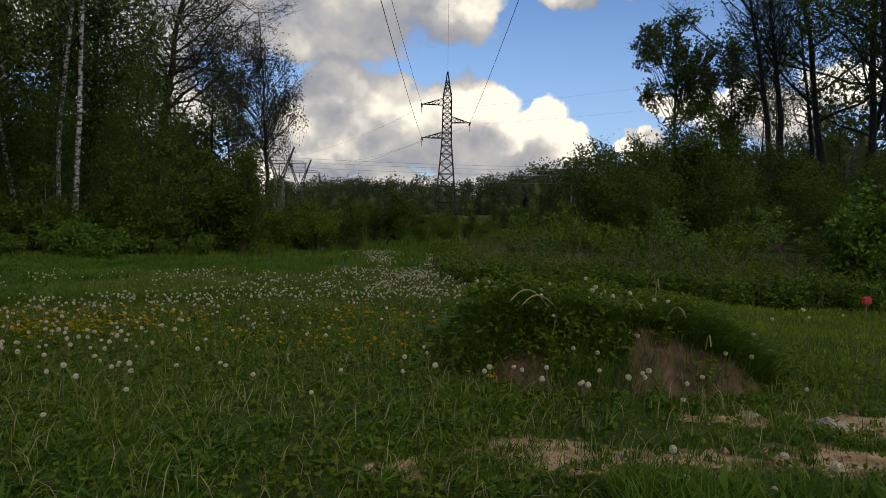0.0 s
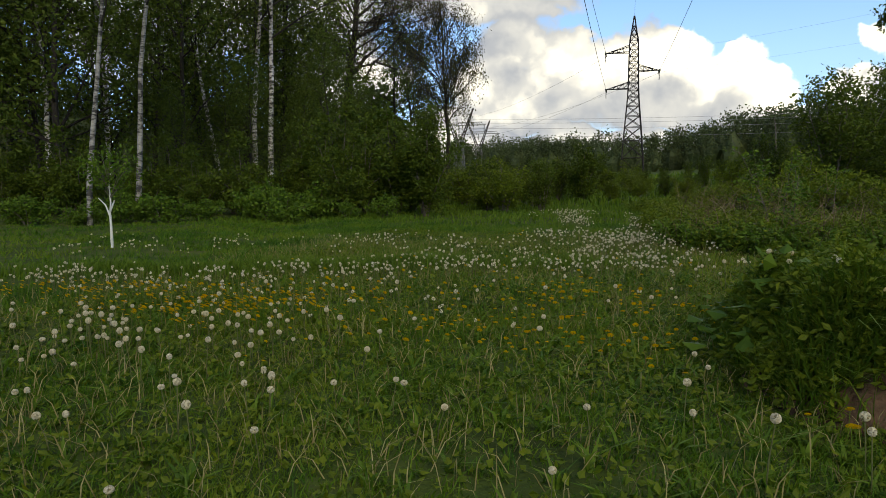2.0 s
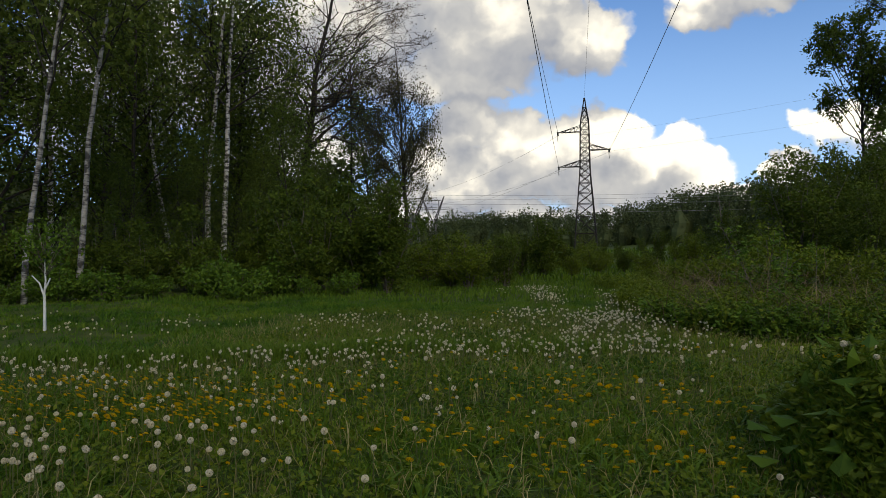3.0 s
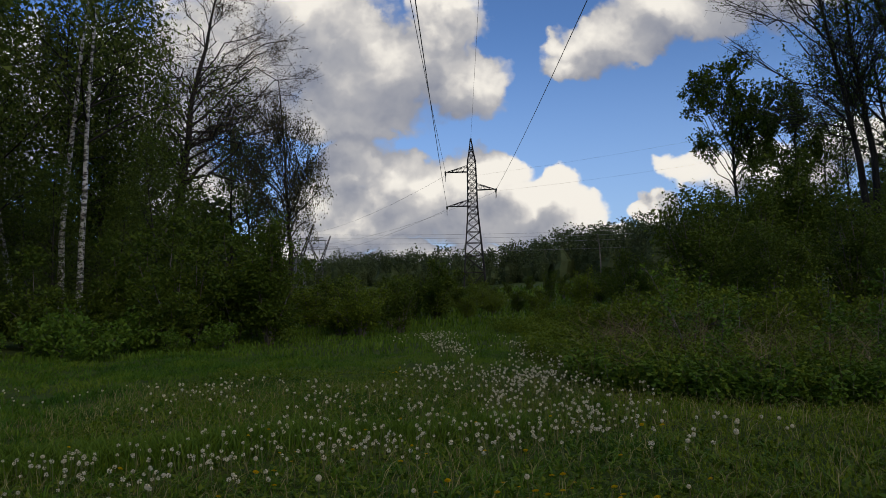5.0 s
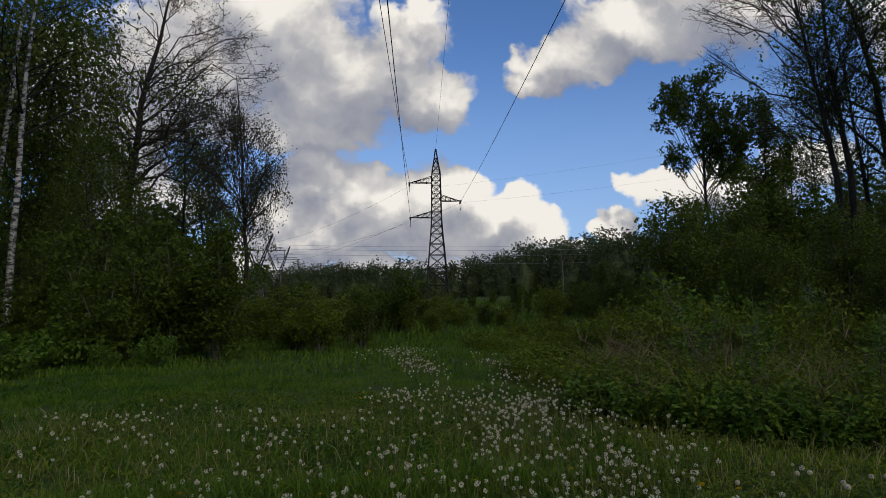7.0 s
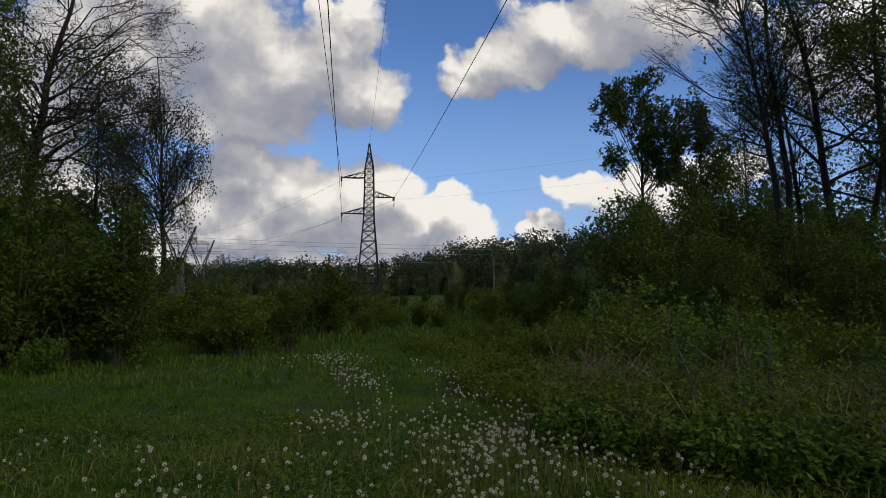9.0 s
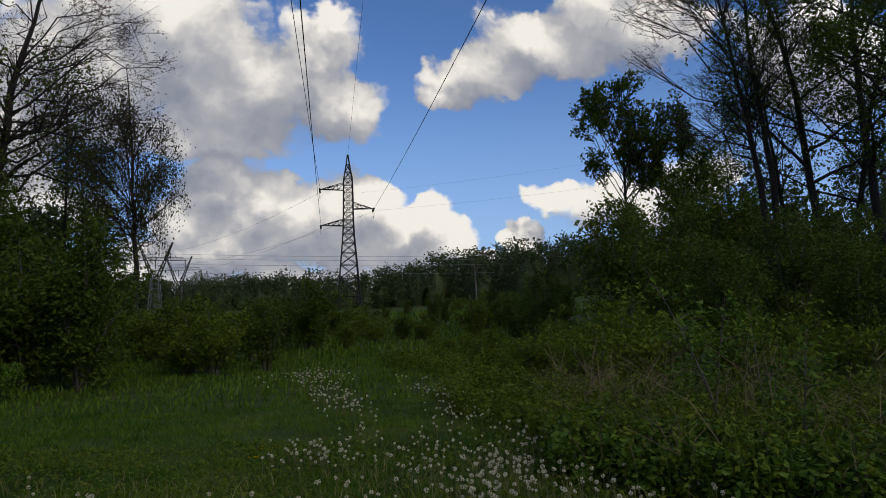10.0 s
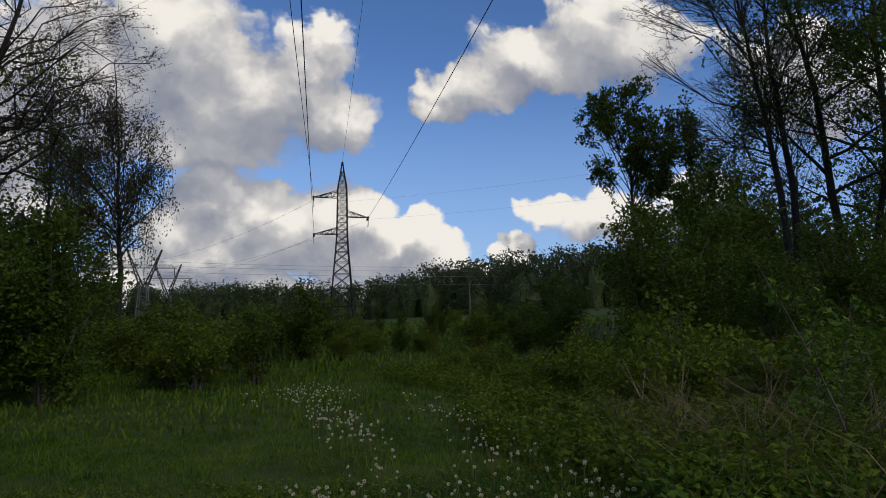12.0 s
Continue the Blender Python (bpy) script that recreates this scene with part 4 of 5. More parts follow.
def pylon():
    z0 = float(land(0.9, 111))
    ob = thing("power_pylon", "dark steel lattice pylon with three cross-arms", "pylon", (0.85, 111, z0))
    top_z = 24.3 - z0
    lv = [(-0.3, 1.75, 0), (3.0, 1.55, 0), (5.6, 1.36, 0), (7.6, 1.2, 0), (9.3, 1.05, 0), (10.8, 0.92, 0), (12.1, 0.82, 0), (13.2, 0.76, 0), (14.2, 0.74, 0), (15.2, 0.72, 0), (16.2, 0.71, 0), (17.2, 0.7, 0), (18.2, 0.68, 0), (19.2, 0.66, 0), (20.3, 0.62, 0), (21.4, 0.42, 0), (22.5, 0.24, 0), (top_z, 0.04, 0)]
    legs, braces = lattice(lv, 0.095, 0.045)
    for leg in legs:
        part("leg", leg, STEEL, ob)
    part("bracing", join(*braces), STEEL, ob)
    for z, s, out in ARMS:
        z -= z0
        pieces = []
        tip = np.array([s * out, 0, z])
        for dy in (-0.65, 0.65):
            low, high = np.array([s * 0.65, dy, z]), np.array([s * 0.65, dy, z + 0.95])
            pieces += [bar(low, tip, 0.06), bar(high, tip, 0.05)]
            for f in (0.25, 0.5, 0.75):
                pieces.append(bar(low + (tip - low) * f, high + (tip - high) * f, 0.03))
                pieces.append(bar(low + (tip - low) * f, high + (tip - high) * (f - 0.25), 0.03))
        for f in (0.2, 0.45, 0.7):
            pieces.append(bar(np.array([s * 0.65, -0.65, z]) * (1 - f) + tip * f, np.array([s * 0.65, 0.65, z]) * (1 - f) + tip * f, 0.03))
        arm = part("cross_arm", join(*pieces), STEEL, ob)
        for dy in (-1, 1):
            beads = []
            for k in range(9):
                a = tip + np.array([0.0, dy * (0.15 + 0.16 * k), -0.02 * k])
                beads.append(tube([a, a + [0, dy * 0.05, 0], a + [0, dy * 0.1, 0]], [0.05, 0.14, 0.04], 8))
            part("insulator_string", join(*beads), GLASSBEAD, arm, "string of dark glass insulator discs")
        part("jumper_wire", tube([tip + [0, -1.6, -0.2], tip + [0, -0.8, -1.3], tip + [0, 0.8, -1.3], tip + [0, 1.6, -0.2]], 0.03, 4), CABLE, arm)


pylon()


def wire(a, b, sag, r, mat, label, group, n=28):
    t = np.linspace(0, 1, n)
    p = np.array(a)[None] * (1 - t[:, None]) + np.array(b)[None] * t[:, None]
    p[:, 2] -= sag * 4 * t * (1 - t)
    tagged(part("power_cable", tube(p, np.full(n, r), 5), mat), label, "cable", group)


OVER = "thin dark overhead conductor strung to the pylon"
wire((-3.2, 109.4, 18.9), (-5.2, -80, 19.5), 2.4, 0.022, CABLE, OVER, "conductors of the line")
wire((-3.1, 109.4, 13.5), (-2.9, -80, 14.6), 2.4, 0.022, CABLE, OVER, "conductors of the line")
wire((4.5, 109.4, 16.0), (4.4, -80, 17.2), 2.2, 0.022, CABLE, OVER, "conductors of the line")
wire((0.85, 111, 24.2), (-0.8, -80, 25.5), 2.0, 0.014, CABLE, "thin earth wire from the pylon's peak", "conductors of the line")
for dz, x0 in ((18.9, -3.2), (13.5, -3.1), (16.0, 4.5)):
    wire((x0, 112.6, dz), (-75, 250, dz + 4), 5.0, 0.016, CABLE, "thin conductor running on from the pylon", "conductors of the line")


wire((4.5, 111.5, 16.0), (95, 77, 26.5), 2.0, 0.008, CABLE, "thin conductor leaving the pylon sideways", "conductors of the line")
wire((0.9, 111.5, 18.5), (95, 79, 31), 2.0, 0.008, CABLE, "thin conductor leaving the pylon sideways", "conductors of the line")


def v_pylon(x, y, h):
    """Lattice body up to a waist, two lattice arms spreading from it, and a long cross-beam."""
    z0 = float(land(x, y))
    ob = thing("power_pylon", "grey steel pylon with V-shaped lattice arms and long cross-beam", "pylon", (x, y, z0), "far V-shaped pylons")
    waist = h * 0.5
    legs, braces = lattice([(-0.5, 1.5, 0), (waist * 0.35, 1.3, 0), (waist * 0.68, 1.1, 0), (waist, 0.95, 0)], 0.1, 0.045)
    for leg in legs:
        part("leg", leg, GALVANISED, ob)
    part("bracing", join(*braces), GALVANISED, ob)
    for sx in (-1, 1):
        foot, head = np.array([sx * 0.7, 0, waist]), np.array([sx * 4.3, 0, h])
        pcs = []
        for c in ((-0.45, -0.45), (0.45, -0.45), (0.45, 0.45), (-0.45, 0.45)):
            o = np.array([c[0], c[1], 0])
            pcs.append(bar(foot + o, head + o * 0.25, 0.1))
        for k in range(9):
            f, g = k / 9, (k + 1) / 9
            e = 0.42 if k % 2 else -0.42
            for dy in (-0.4, 0.4):
                pcs.append(bar(foot + (head - foot) * f + [e * (1 - 0.7 * f), dy * (1 - 0.7 * f), 0], foot + (head - foot) * g + [-e * (1 - 0.7 * g), dy * (1 - 0.7 * g), 0], 0.06))
        part("arm", join(*pcs), STEEL, ob)
    z = h * 0.74
    beam = [bar((-8, dy, z), (8, dy, z), 0.1) for dy in (-0.4, 0.4)] + [bar((-7, 0, z + 0.8), (7, 0, z + 0.8), 0.08)]
    beam += [bar((k, 0, z + 0.8), (k + 0.8, 0.4 * (-1) ** int(k), z), 0.05) for k in np.arange(-7, 7, 0.8)]
    part("cross_beam", join(*beam), GALVANISED, ob)
    for k in (-7.5, 0, 7.5):
        part("insulator_string", tube([(k, 0, z), (k, 0, z - 2.2)], [0.12, 0.12], 6), GLASSBEAD, ob)


v_pylon(-47.0, 200, 18.4)
v_pylon(-53.0, 258, 18.6)
for k, z in enumerate((9.0, 11.2, 12.6, 13.6)):
    wire((-52 + 3 * k, 198, z + 3.2), (150, 175, z + 4.5), 2.6, 0.03, FARCABLE, "pale conductor crossing the far clearing", "crossing conductors")
far_pole = thing("dead_tree", "bare grey dead trunk standing before the woods", "tree trunk", (31.5, 165, float(land(31.5, 165))))
part("trunk", tube([(0, 0, -0.5), (0.1, 0, 4), (-0.1, 0, 8.5), (-0.5, 0, 11)], [0.22, 0.18, 0.12, 0.05], 7), GREYBARK, far_pole)
part("branch", join(tube([(0, 0, 7), (0.9, 0, 9)], [0.07, 0.03], 4), tube([(0, 0, 8.5), (-1.2, 0.2, 9.8)], [0.06, 0.02], 4)), GREYBARK, far_pole)


# ---- meadow plants ----
def scatter(rng, n, x0, x1, y0, y1):
    return rng.uniform(x0, x1, n), rng.uniform(y0, y1, n)


def rooted(x, y):
    return np.stack([x, y, top(x, y)], 1)


def outside_mound(x, y, edge=0.03):
    return mound_height(x, y) < edge


def clumps(x, y, s, k):
    """Slow patchy variation, 0 to 1."""
    return 0.5 + 0.25 * (np.sin(x * s + 1.7 * k) * np.sin(y * s * 1.13 + k) + np.sin((x + y) * s * 0.61 + 2.3 * k) * np.sin((x - 1.4 * y) * s * 0.47 + k)) * 1.6


def build_grass():
    rng = np.random.default_rng(101)
    pcs = []
    for n, x0, x1, y0, y1, h, w in [(26000, -7.0, 7.0, -5.0, 2.6, 0.10, 0.012), (8000, -12.0, -5.0, -4.0, 9.0, 0.12, 0.02), (150000, -5.5, 4.0, 2.4, 9.0, 0.068, 0.0075), (90000, -9.0, 4.0, 8.0, 16.0, 0.09, 0.011), (80000, -9.0, 1.5, 14.5, 24.0, 0.075, 0.010), (60000, -7.0, 1.5, 12.5, 19.0, 0.07, 0.009), (14000, -14.0, -8.0, 15.0, 25.0, 0.1, 0.018), (26000, -22, -5.0, 9.0, 24.0, 0.12, 0.02)]:
        x, y = scatter(rng, n, x0, x1, y0, y1)
        tuft = clumps(x, y, 2.3, 1.0)
        ok = (rng.random(n) < 0.45 + 0.75 * tuft) & (bare(x, y) < 0.3 + 0.75 * rng.random(n) * (clumps(x, y, 5.0, 4.0) > 0.62))
        x, y, tuft = x[ok], y[ok], tuft[ok]
        ok = outside_mound(x, y) & ~((x > 0.3) & (y > 9.4) & (y < 16)) & ~((x > 3.3) & (y > 4.5) & (y < 14))
        x, y, tuft = x[ok], y[ok], tuft[ok]
        wide = clumps(x, y, 0.7, 5.0)
        # two blades in three stand in tufts
        n = len(x)
        hub = rng.integers(0, n, max(1, n // 16))
        mine = hub[rng.integers(0, len(hub), n)]
        tufted = (rng.random(n) < 0.66) & (bare(x, y) < 0.3)
        far = 0.035 + 0.0022 * np.maximum(y - 6, 0)
        x = np.where(tufted, x[mine] + rng.normal(0, 1, n) * far, x)
        y = np.where(tufted, y[mine] + rng.normal(0, 1, n) * far, y)
        ok = outside_mound(x, y)
        lift = np.where(tufted, 0.6 + 0.65 * rng.random(len(hub))[rng.integers(0, len(hub), n)], 0.6)
        pcs.append(blades(rng, rooted(x[ok], y[ok]), (h * lift * (0.4 + 0.9 * tuft) * (0.6 + 0.8 * wide))[ok], w, 1.7))
    tagged(part("grass", join(*pcs), GRASS), "lush green meadow grass", "grass", kind="stuff")
    x, y = scatter(rng, 46000, 0.2, 9.5, 4.4, 15.5)
    ok = (((x > 0.3) & (y > 9.2)) | (x > 3.2)) & (bare(x, y) < 0.4) & outside_mound(x, y)
    tagged(part("mown_grass", blades(rng, rooted(x[ok], y[ok]), 0.07, 0.012, 1.0), LAWN), "short yellow-green mown grass", "grass", kind="stuff")
    pcs = []
    for n, x0, x1, y0, y1, h, w in [(16000, -16, 6, 24, 40, 0.16, 0.04), (9000, -20, 16, 38, 70, 0.3, 0.09), (3000, -30, 30, 70, 130, 0.6, 0.25)]:
        x, y = scatter(rng, n, x0, x1, y0, y1)
        pcs.append(blades(rng, rooted(x, y), h * (0.6 + 0.8 * clumps(x, y, 0.8, 2.0)), w, 0.8))
    tagged(part("long_grass", join(*pcs), MEADOW), "rank grass in the farther clearing", "grass", kind="stuff")
    # small broad leaves between the blades
    x, y = scatter(rng, 84000, -7.0, 4.5, 2.2, 20.0)
    ok = (bare(x, y) < 0.5) & outside_mound(x, y) & (rng.random(len(x)) < 0.25 + clumps(x, y, 1.7, 3.0))
    p = rooted(x[ok], y[ok])
    p[:, 2] += rng.uniform(0.02, 0.10, len(p))
    tagged(part("clover_leaves", leaves(rng, p, 1, 0.01, 0.048, flat=0.6, aspect=0.7), BRIGHT), "low clover and dandelion leaves in the grass", "weeds", kind="stuff")
    # dandelion rosettes: long leaves spread flat from one root
    x, y = scatter(rng, 2600, -6.5, 3.8, 2.4, 13.0)
    ok = (bare(x, y) < 0.35) & outside_mound(x, y) & (rng.random(len(x)) < 0.2 + clumps(x, y, 1.1, 7.0))
    r = np.repeat(rooted(x[ok], y[ok]), 8, axis=0)
    r[:, :2] += rng.normal(0, 0.012, (len(r), 2))
    tagged(part("dandelion_leaves", blades(rng, r, 0.10, 0.026, 2.6), HERB), "rosettes of long dandelion leaves in the grass", "weeds", kind="stuff")
    # dry and pale stalks
    x, y = scatter(rng, 11000, -8.0, 3.5, 2.8, 18.0)
    ok = outside_mound(x, y) & (bare(x, y) < 0.8)
    tagged(part("dry_grass", blades(rng, rooted(x[ok], y[ok]), 0.19, 0.007, 1.4), STRAW), "scattered pale dry grass stalks", "grass", kind="stuff")


build_grass()


def weeds(name, label, mat, x, y, height, seed, leaf, per=10, stem_mat=None, base=0.0, category="weeds"):
    """Upright leafy weeds: a stem with leaves all the way up."""
    rng = np.random.default_rng(seed)
    stems, pts = [], []
    n = len(x)
    h = height * rng.uniform(0.5, 1.25, n)
    root = rooted(np.asarray(x), np.asarray(y))
    off = rng.normal(0, 0.16, (n, 2)) * h[:, None]
    for k in range(n):
        e = root[k] + [off[k, 0], off[k, 1], h[k]]
        m = (root[k] + e) / 2 + [off[k, 0] * -0.2, off[k, 1] * -0.2, 0.04]
        stems.append(tube([root[k] - [0, 0, 0.03], m, e], [0.006, 0.005, 0.003], 3))
        for f in np.linspace(0.2, 1.0, 6):
            q = root[k] * (1 - f) + e * f
            pts.append(q)
    ob = thing(name, label, category, kind="stuff")
    part("stems", join(*stems), stem_mat or HERB, ob)
    part("leaves", leaves(rng, np.array(pts), per, (0.05, 0.05, 0.03), leaf, flat=0.45, hang=0.1), mat, ob)


rng = np.random.default_rng(111)
# on the mound: leafy weeds on the crown and its left end, bare earth on the front face
mx, my = scatter(rng, 1500, 0.0, 3.5, 5.7, 9.8)
mh = mound_height(mx, my)
front = ((my < 6.7) & (mx > 1.75)) | ((my < 6.3) & (mx > 0.5) & (mx < 0.85)) | (my < 6.1)
keep = (mh > 0.03) & (~front | (rng.random(1500) < np.where(mx > 1.75, 0.07, 0.25)))
weeds("mound_weeds", "nettles and leafy weeds on the earth mound", BRIGHT, mx[keep], my[keep], 0.22, 112, 0.06, 10)
gx, gy = scatter(rng, 30000, 0.0, 3.5, 5.7, 9.8)
mh = mound_height(gx, gy)
front = ((gy < 6.55) & (gx > 1.75)) | ((gy < 6.35) & (gx > 0.45) & (gx < 0.95))
keep = (mh > 0.02) & (~front | (rng.random(30000) < 0.14))
ox, oy = scatter(rng, 4200, 0.35, 3.3, 6.4, 7.05)
tagged(part("overhanging_grass", blades(rng, rooted(ox, oy), 0.3, 0.011, 1.5, (0.1, -1.5)), MEADOW), "long grass hanging over the mound's earth face", "grass", kind="stuff")
tagged(part("mound_grass", blades(rng, rooted(gx[keep], gy[keep]), 0.22, 0.010, 1.3), GRASS), "long overhanging grass on the earth mound", "grass", kind="stuff")

# burdock on the mound's western shoulder
bx, by = rng.normal(0.35, 0.22, 26), rng.uniform(7.3, 8.8, 26)
bp = rooted(bx, by)
bp[:, 2] += rng.uniform(0.12, 0.3, 26)
tagged(part("burdock_leaves", leaves(rng, bp, 3, 0.06, 0.15, flat=0.7, aspect=0.75), HERB), "broad grey-green burdock leaves beside the mound", "weeds", kind="stuff")


# tufts, clods and gravel on the bare sand
tx, ty = [], []
for k in range(150):
    cx, cy, a, c = PATCHES[k % len(PATCHES)]
    n = int(rng.integers(10, 45))
    px, py = cx + rng.uniform(-1.1, 1.1) * a, cy + rng.uniform(-1.2, 1.2) * c
    tx.append(px + rng.normal(0, 0.035, n)), ty.append(py + rng.normal(0, 0.03, n))
tx, ty = np.concatenate(tx), np.concatenate(ty)
tagged(part("sand_tufts", blades(rng, rooted(tx, ty), 0.075, 0.008, 1.3), GRASS), "small grass tufts growing through the sand", "grass", kind="stuff")
gx2, gy2 = scatter(rng, 9000, -0.6, 5.5, 3.5, 5.8)
ok = bare(gx2, gy2) > 0.3
cp = rooted(gx2[ok], gy2[ok])
sz = rng.gamma(1.5, 0.006, len(cp))[:, None] + 0.003
corners = np.array([[1, 0, -0.3], [-0.5, 0.87, -0.3], [-0.5, -0.87, -0.3], [0, 0, 0.75]])
v = (cp[:, None] + (corners[None] * rng.uniform(0.6, 1.4, (len(cp), 4, 1))) * sz[:, None]).reshape(-1, 3)
b = np.arange(len(cp))[:, None] * 4
t = np.concatenate([b + np.array([[0, 1, 3]]), b + np.array([[1, 2, 3]]), b + np.array([[2, 0, 3]])], 1)
tagged(part("sandy_clods", (v, t), CLOD), "loose clods and gravel on the bare sand", "gravel", kind="stuff")

# lush darker grass along the fold of the meadow
u, w = rng.normal(0, 2.2, 15000), rng.normal(0, 0.22, 15000)
lx, ly = -5.2 + u * 0.96 - w * 0.28, 12.2 + u * 0.28 + w
tagged(part("lush_grass", blades(rng, rooted(lx, ly), 0.24, 0.014, 0.9), MEADOW), "band of taller lush dark grass", "grass", kind="stuff")

# rank grass and broad leaves beside the bare sand
tx, ty = scatter(rng, 5200, 0.9, 3.6, 2.75, 3.55)
tagged(part("tall_grass", blades(rng, rooted(tx, ty), 0.26, 0.011, 0.9), MEADOW), "tuft of long dark grass before the bare sand", "grass", kind="stuff")
px, py = scatter(rng, 60, 1.2, 3.4, 2.8, 3.5)
lp = rooted(px, py)
lp[:, 2] += 0.12
tagged(part("broad_leaves", leaves(rng, lp, 4, 0.05, 0.16, flat=0.6, aspect=0.5), HERB), "broad dandelion leaves in the long grass", "weeds", kind="stuff")


def stalks():
    rng = np.random.default_rng(5)
    pcs = []
    for x, y, dx, h in [(1.05, 6.35, -0.42, 0.3), (1.1, 6.35, -0.36, 0.22), (1.1, 6.3, -0.1, -0.1), (1.18, 6.3, -0.05, -0.14), (1.75, 6.4, 0.12, 0.2), (2.15, 6.3, 0.1, 0.22), (2.5, 6.2, -0.05, 0.24), (2.2, 7.2, 0.05, 0.5), (2.45, 7.6, -0.04, 0.45)]:
        z = float(top(x, y)) + 0.18
        t = np.linspace(0, 1, 8)
        p = np.stack([x + dx * t, y - 0.25 * t, z + h * np.sin(t * 2.2) - 0.12 * t], 1)
        pcs.append(tube(p, np.linspace(0.009, 0.006, 8), 5))
    tagged(part("bent_stalks", join(*pcs), STRAW), "pale bent flower stalks hanging over the mound", "stalks", kind="stuff")


stalks()

# belt of dark bramble and dry stems beside the way
BELT = [(0.2, 16.9), (0.9, 15.9), (1.9, 14.9), (3.1, 14.3), (4.6, 13.9), (6.2, 13.2), (8.2, 12.7), (10.5, 12.6)]


def belt_points(rng, n, depth, reach=1.0):
    f = rng.uniform(0, reach, n) * (len(BELT) - 1)
    i = np.minimum(f.astype(int), len(BELT) - 2)
    b = np.array(BELT)
    p = b[i] + (b[i + 1] - b[i]) * (f - i)[:, None]
    back = rng.uniform(0, depth, n)
    return p[:, 0] + back * 0.28 + rng.normal(0, 0.15, n), p[:, 1] + back + rng.normal(0, 0.15, n)


rng = np.random.default_rng(121)
bx, by = belt_points(rng, 1500, 1.1)
weeds("bramble_belt", "dark leafy brambles along the edge of the mown strip", HERB, bx, by, 0.42, 122, 0.088, 9, GREYBARK)
bx, by = belt_points(rng, 3000, 6.5)
weeds("tall_weeds", "rank leafy weeds among dry stems beside the way", BRIGHT, bx, by, 0.55, 123, 0.075, 5, HERB)
x, y = scatter(rng, 1300, -0.6, 4.5, 17.0, 36.0)
ok = x > (y - 17.0) * -0.02 + 0.4 + 0.6 * np.sin(y * 0.5)
weeds("wayside_weeds", "green leafy weeds beside the way", BRIGHT, x[ok], y[ok], 0.45, 124, 0.09, 6)


def dry_stems():
    rng = np.random.default_rng(131)
    x, y = belt_points(rng, 1900, 5.5)
    h = rng.uniform(0.35, 1.1, len(x))
    pcs = [blades(rng, rooted(x, y), h, 0.013, 1.7)]
    tagged(part("dry_stems", join(*pcs), TWIG), "thicket of grey-brown dry weed stems", "dry stems", kind="stuff")
    pcs = []
    for k in range(150):
        px, py = belt_points(rng, 1, 5.0)
        r = rooted(px, py)[0]
        hh = rng.uniform(0.5, 1.35)
        o = rng.normal(0, 0.45, 2)
        m = r + [o[0] * 0.3, o[1] * 0.3, hh * 0.6]
        e = r + [o[0], o[1], hh]
        pcs.append(tube([r, m, e], [0.007, 0.005, 0.002], 4))
        for j in range(4):
            f = rng.uniform(0.3, 0.95)
            s = r * (1 - f) + e * f
            pcs.append(tube([s, s + [rng.normal(0, 0.2), rng.normal(0, 0.2), rng.uniform(0.05, 0.35)]], [0.005, 0.002], 3))
    tagged(part("dry_branches", join(*pcs), TWIG), "crooked dry twigs rising out of the brush", "twigs", kind="stuff")


dry_stems()


def wild_sapling(x, y, h, seed):
    rng = np.random.default_rng(seed)
    ob = thing("sapling", "slender young shrub shoot with toothed leaves above the brush", "sapling", on(x, y), "saplings in the brush")
    top_x, top_y = rng.normal(0, 0.12 * h, 2)
    t = np.linspace(0, 1, 6)
    line = np.stack([top_x * t ** 1.5, top_y * t ** 1.5, -0.05 + h * t], 1)
    pts, sprigs = [], [tube(line, np.linspace(0.014, 0.004, 6), 5)]
    for k in range(13):
        f = rng.uniform(0.3, 1.0)
        q = np.array([np.interp(f, t, line[:, a]) for a in range(3)])
        a = k * 2.4
        e = q + np.array([math.cos(a), math.sin(a), 0.35]) * h * 0.2 * (1.25 - 0.7 * f)
        sprigs.append(tube([q, (q + e) / 2 + [0, 0, 0.02], e], [0.005, 0.004, 0.002], 3))
        pts += [q + (e - q) * g for g in (0.35, 0.6, 0.8, 1.0)]
    part("stem", join(*sprigs), GREYBARK, ob)
    part("foliage", leaves(rng, np.array(pts), 5, 0.05, 0.085, flat=0.4), HERB, ob)
    return ob


shoots = [wild_sapling(5.4, 15.6, 1.9, 1), wild_sapling(4.2, 16.4, 1.5, 2), wild_sapling(6.6, 14.9, 2.2, 3)]
rng = np.random.default_rng(133)
for k in range(30):
    px, py = belt_points(rng, 1, 4.5)
    if px[0] > 2.2:
        put(shoots[k % 3], px[0], py[0], rng.uniform(0, 6.3), rng.uniform(0.6, 1.05))


# ---- dandelions ----
def clock_head(rng, r, rays=34):
    """Downy seed head: a small core with radial bristles, each with a tiny parachute."""
    d = rng.normal(0, 1, (rays, 3))
    d /= np.linalg.norm(d, axis=1)[:, None]
    s = np.cross(d, rng.normal(0, 1, (rays, 3)))
    s /= np.linalg.norm(s, axis=1)[:, None]
    u = np.cross(d, s)
    w = r * 0.3
    c = d * r
    v = np.stack([c + s * w, c - s * w * 0.5 + u * w * 0.86, c - s * w * 0.5 - u * w * 0.86, d * r * 0.2], 1)
    b = np.arange(rays)[:, None] * 4
    t = np.concatenate([b + np.array([[0, 1, 2]]), b + np.array([[0, 1, 3]])], 1)
    return v.reshape(-1, 3), t.reshape(-1, 3)


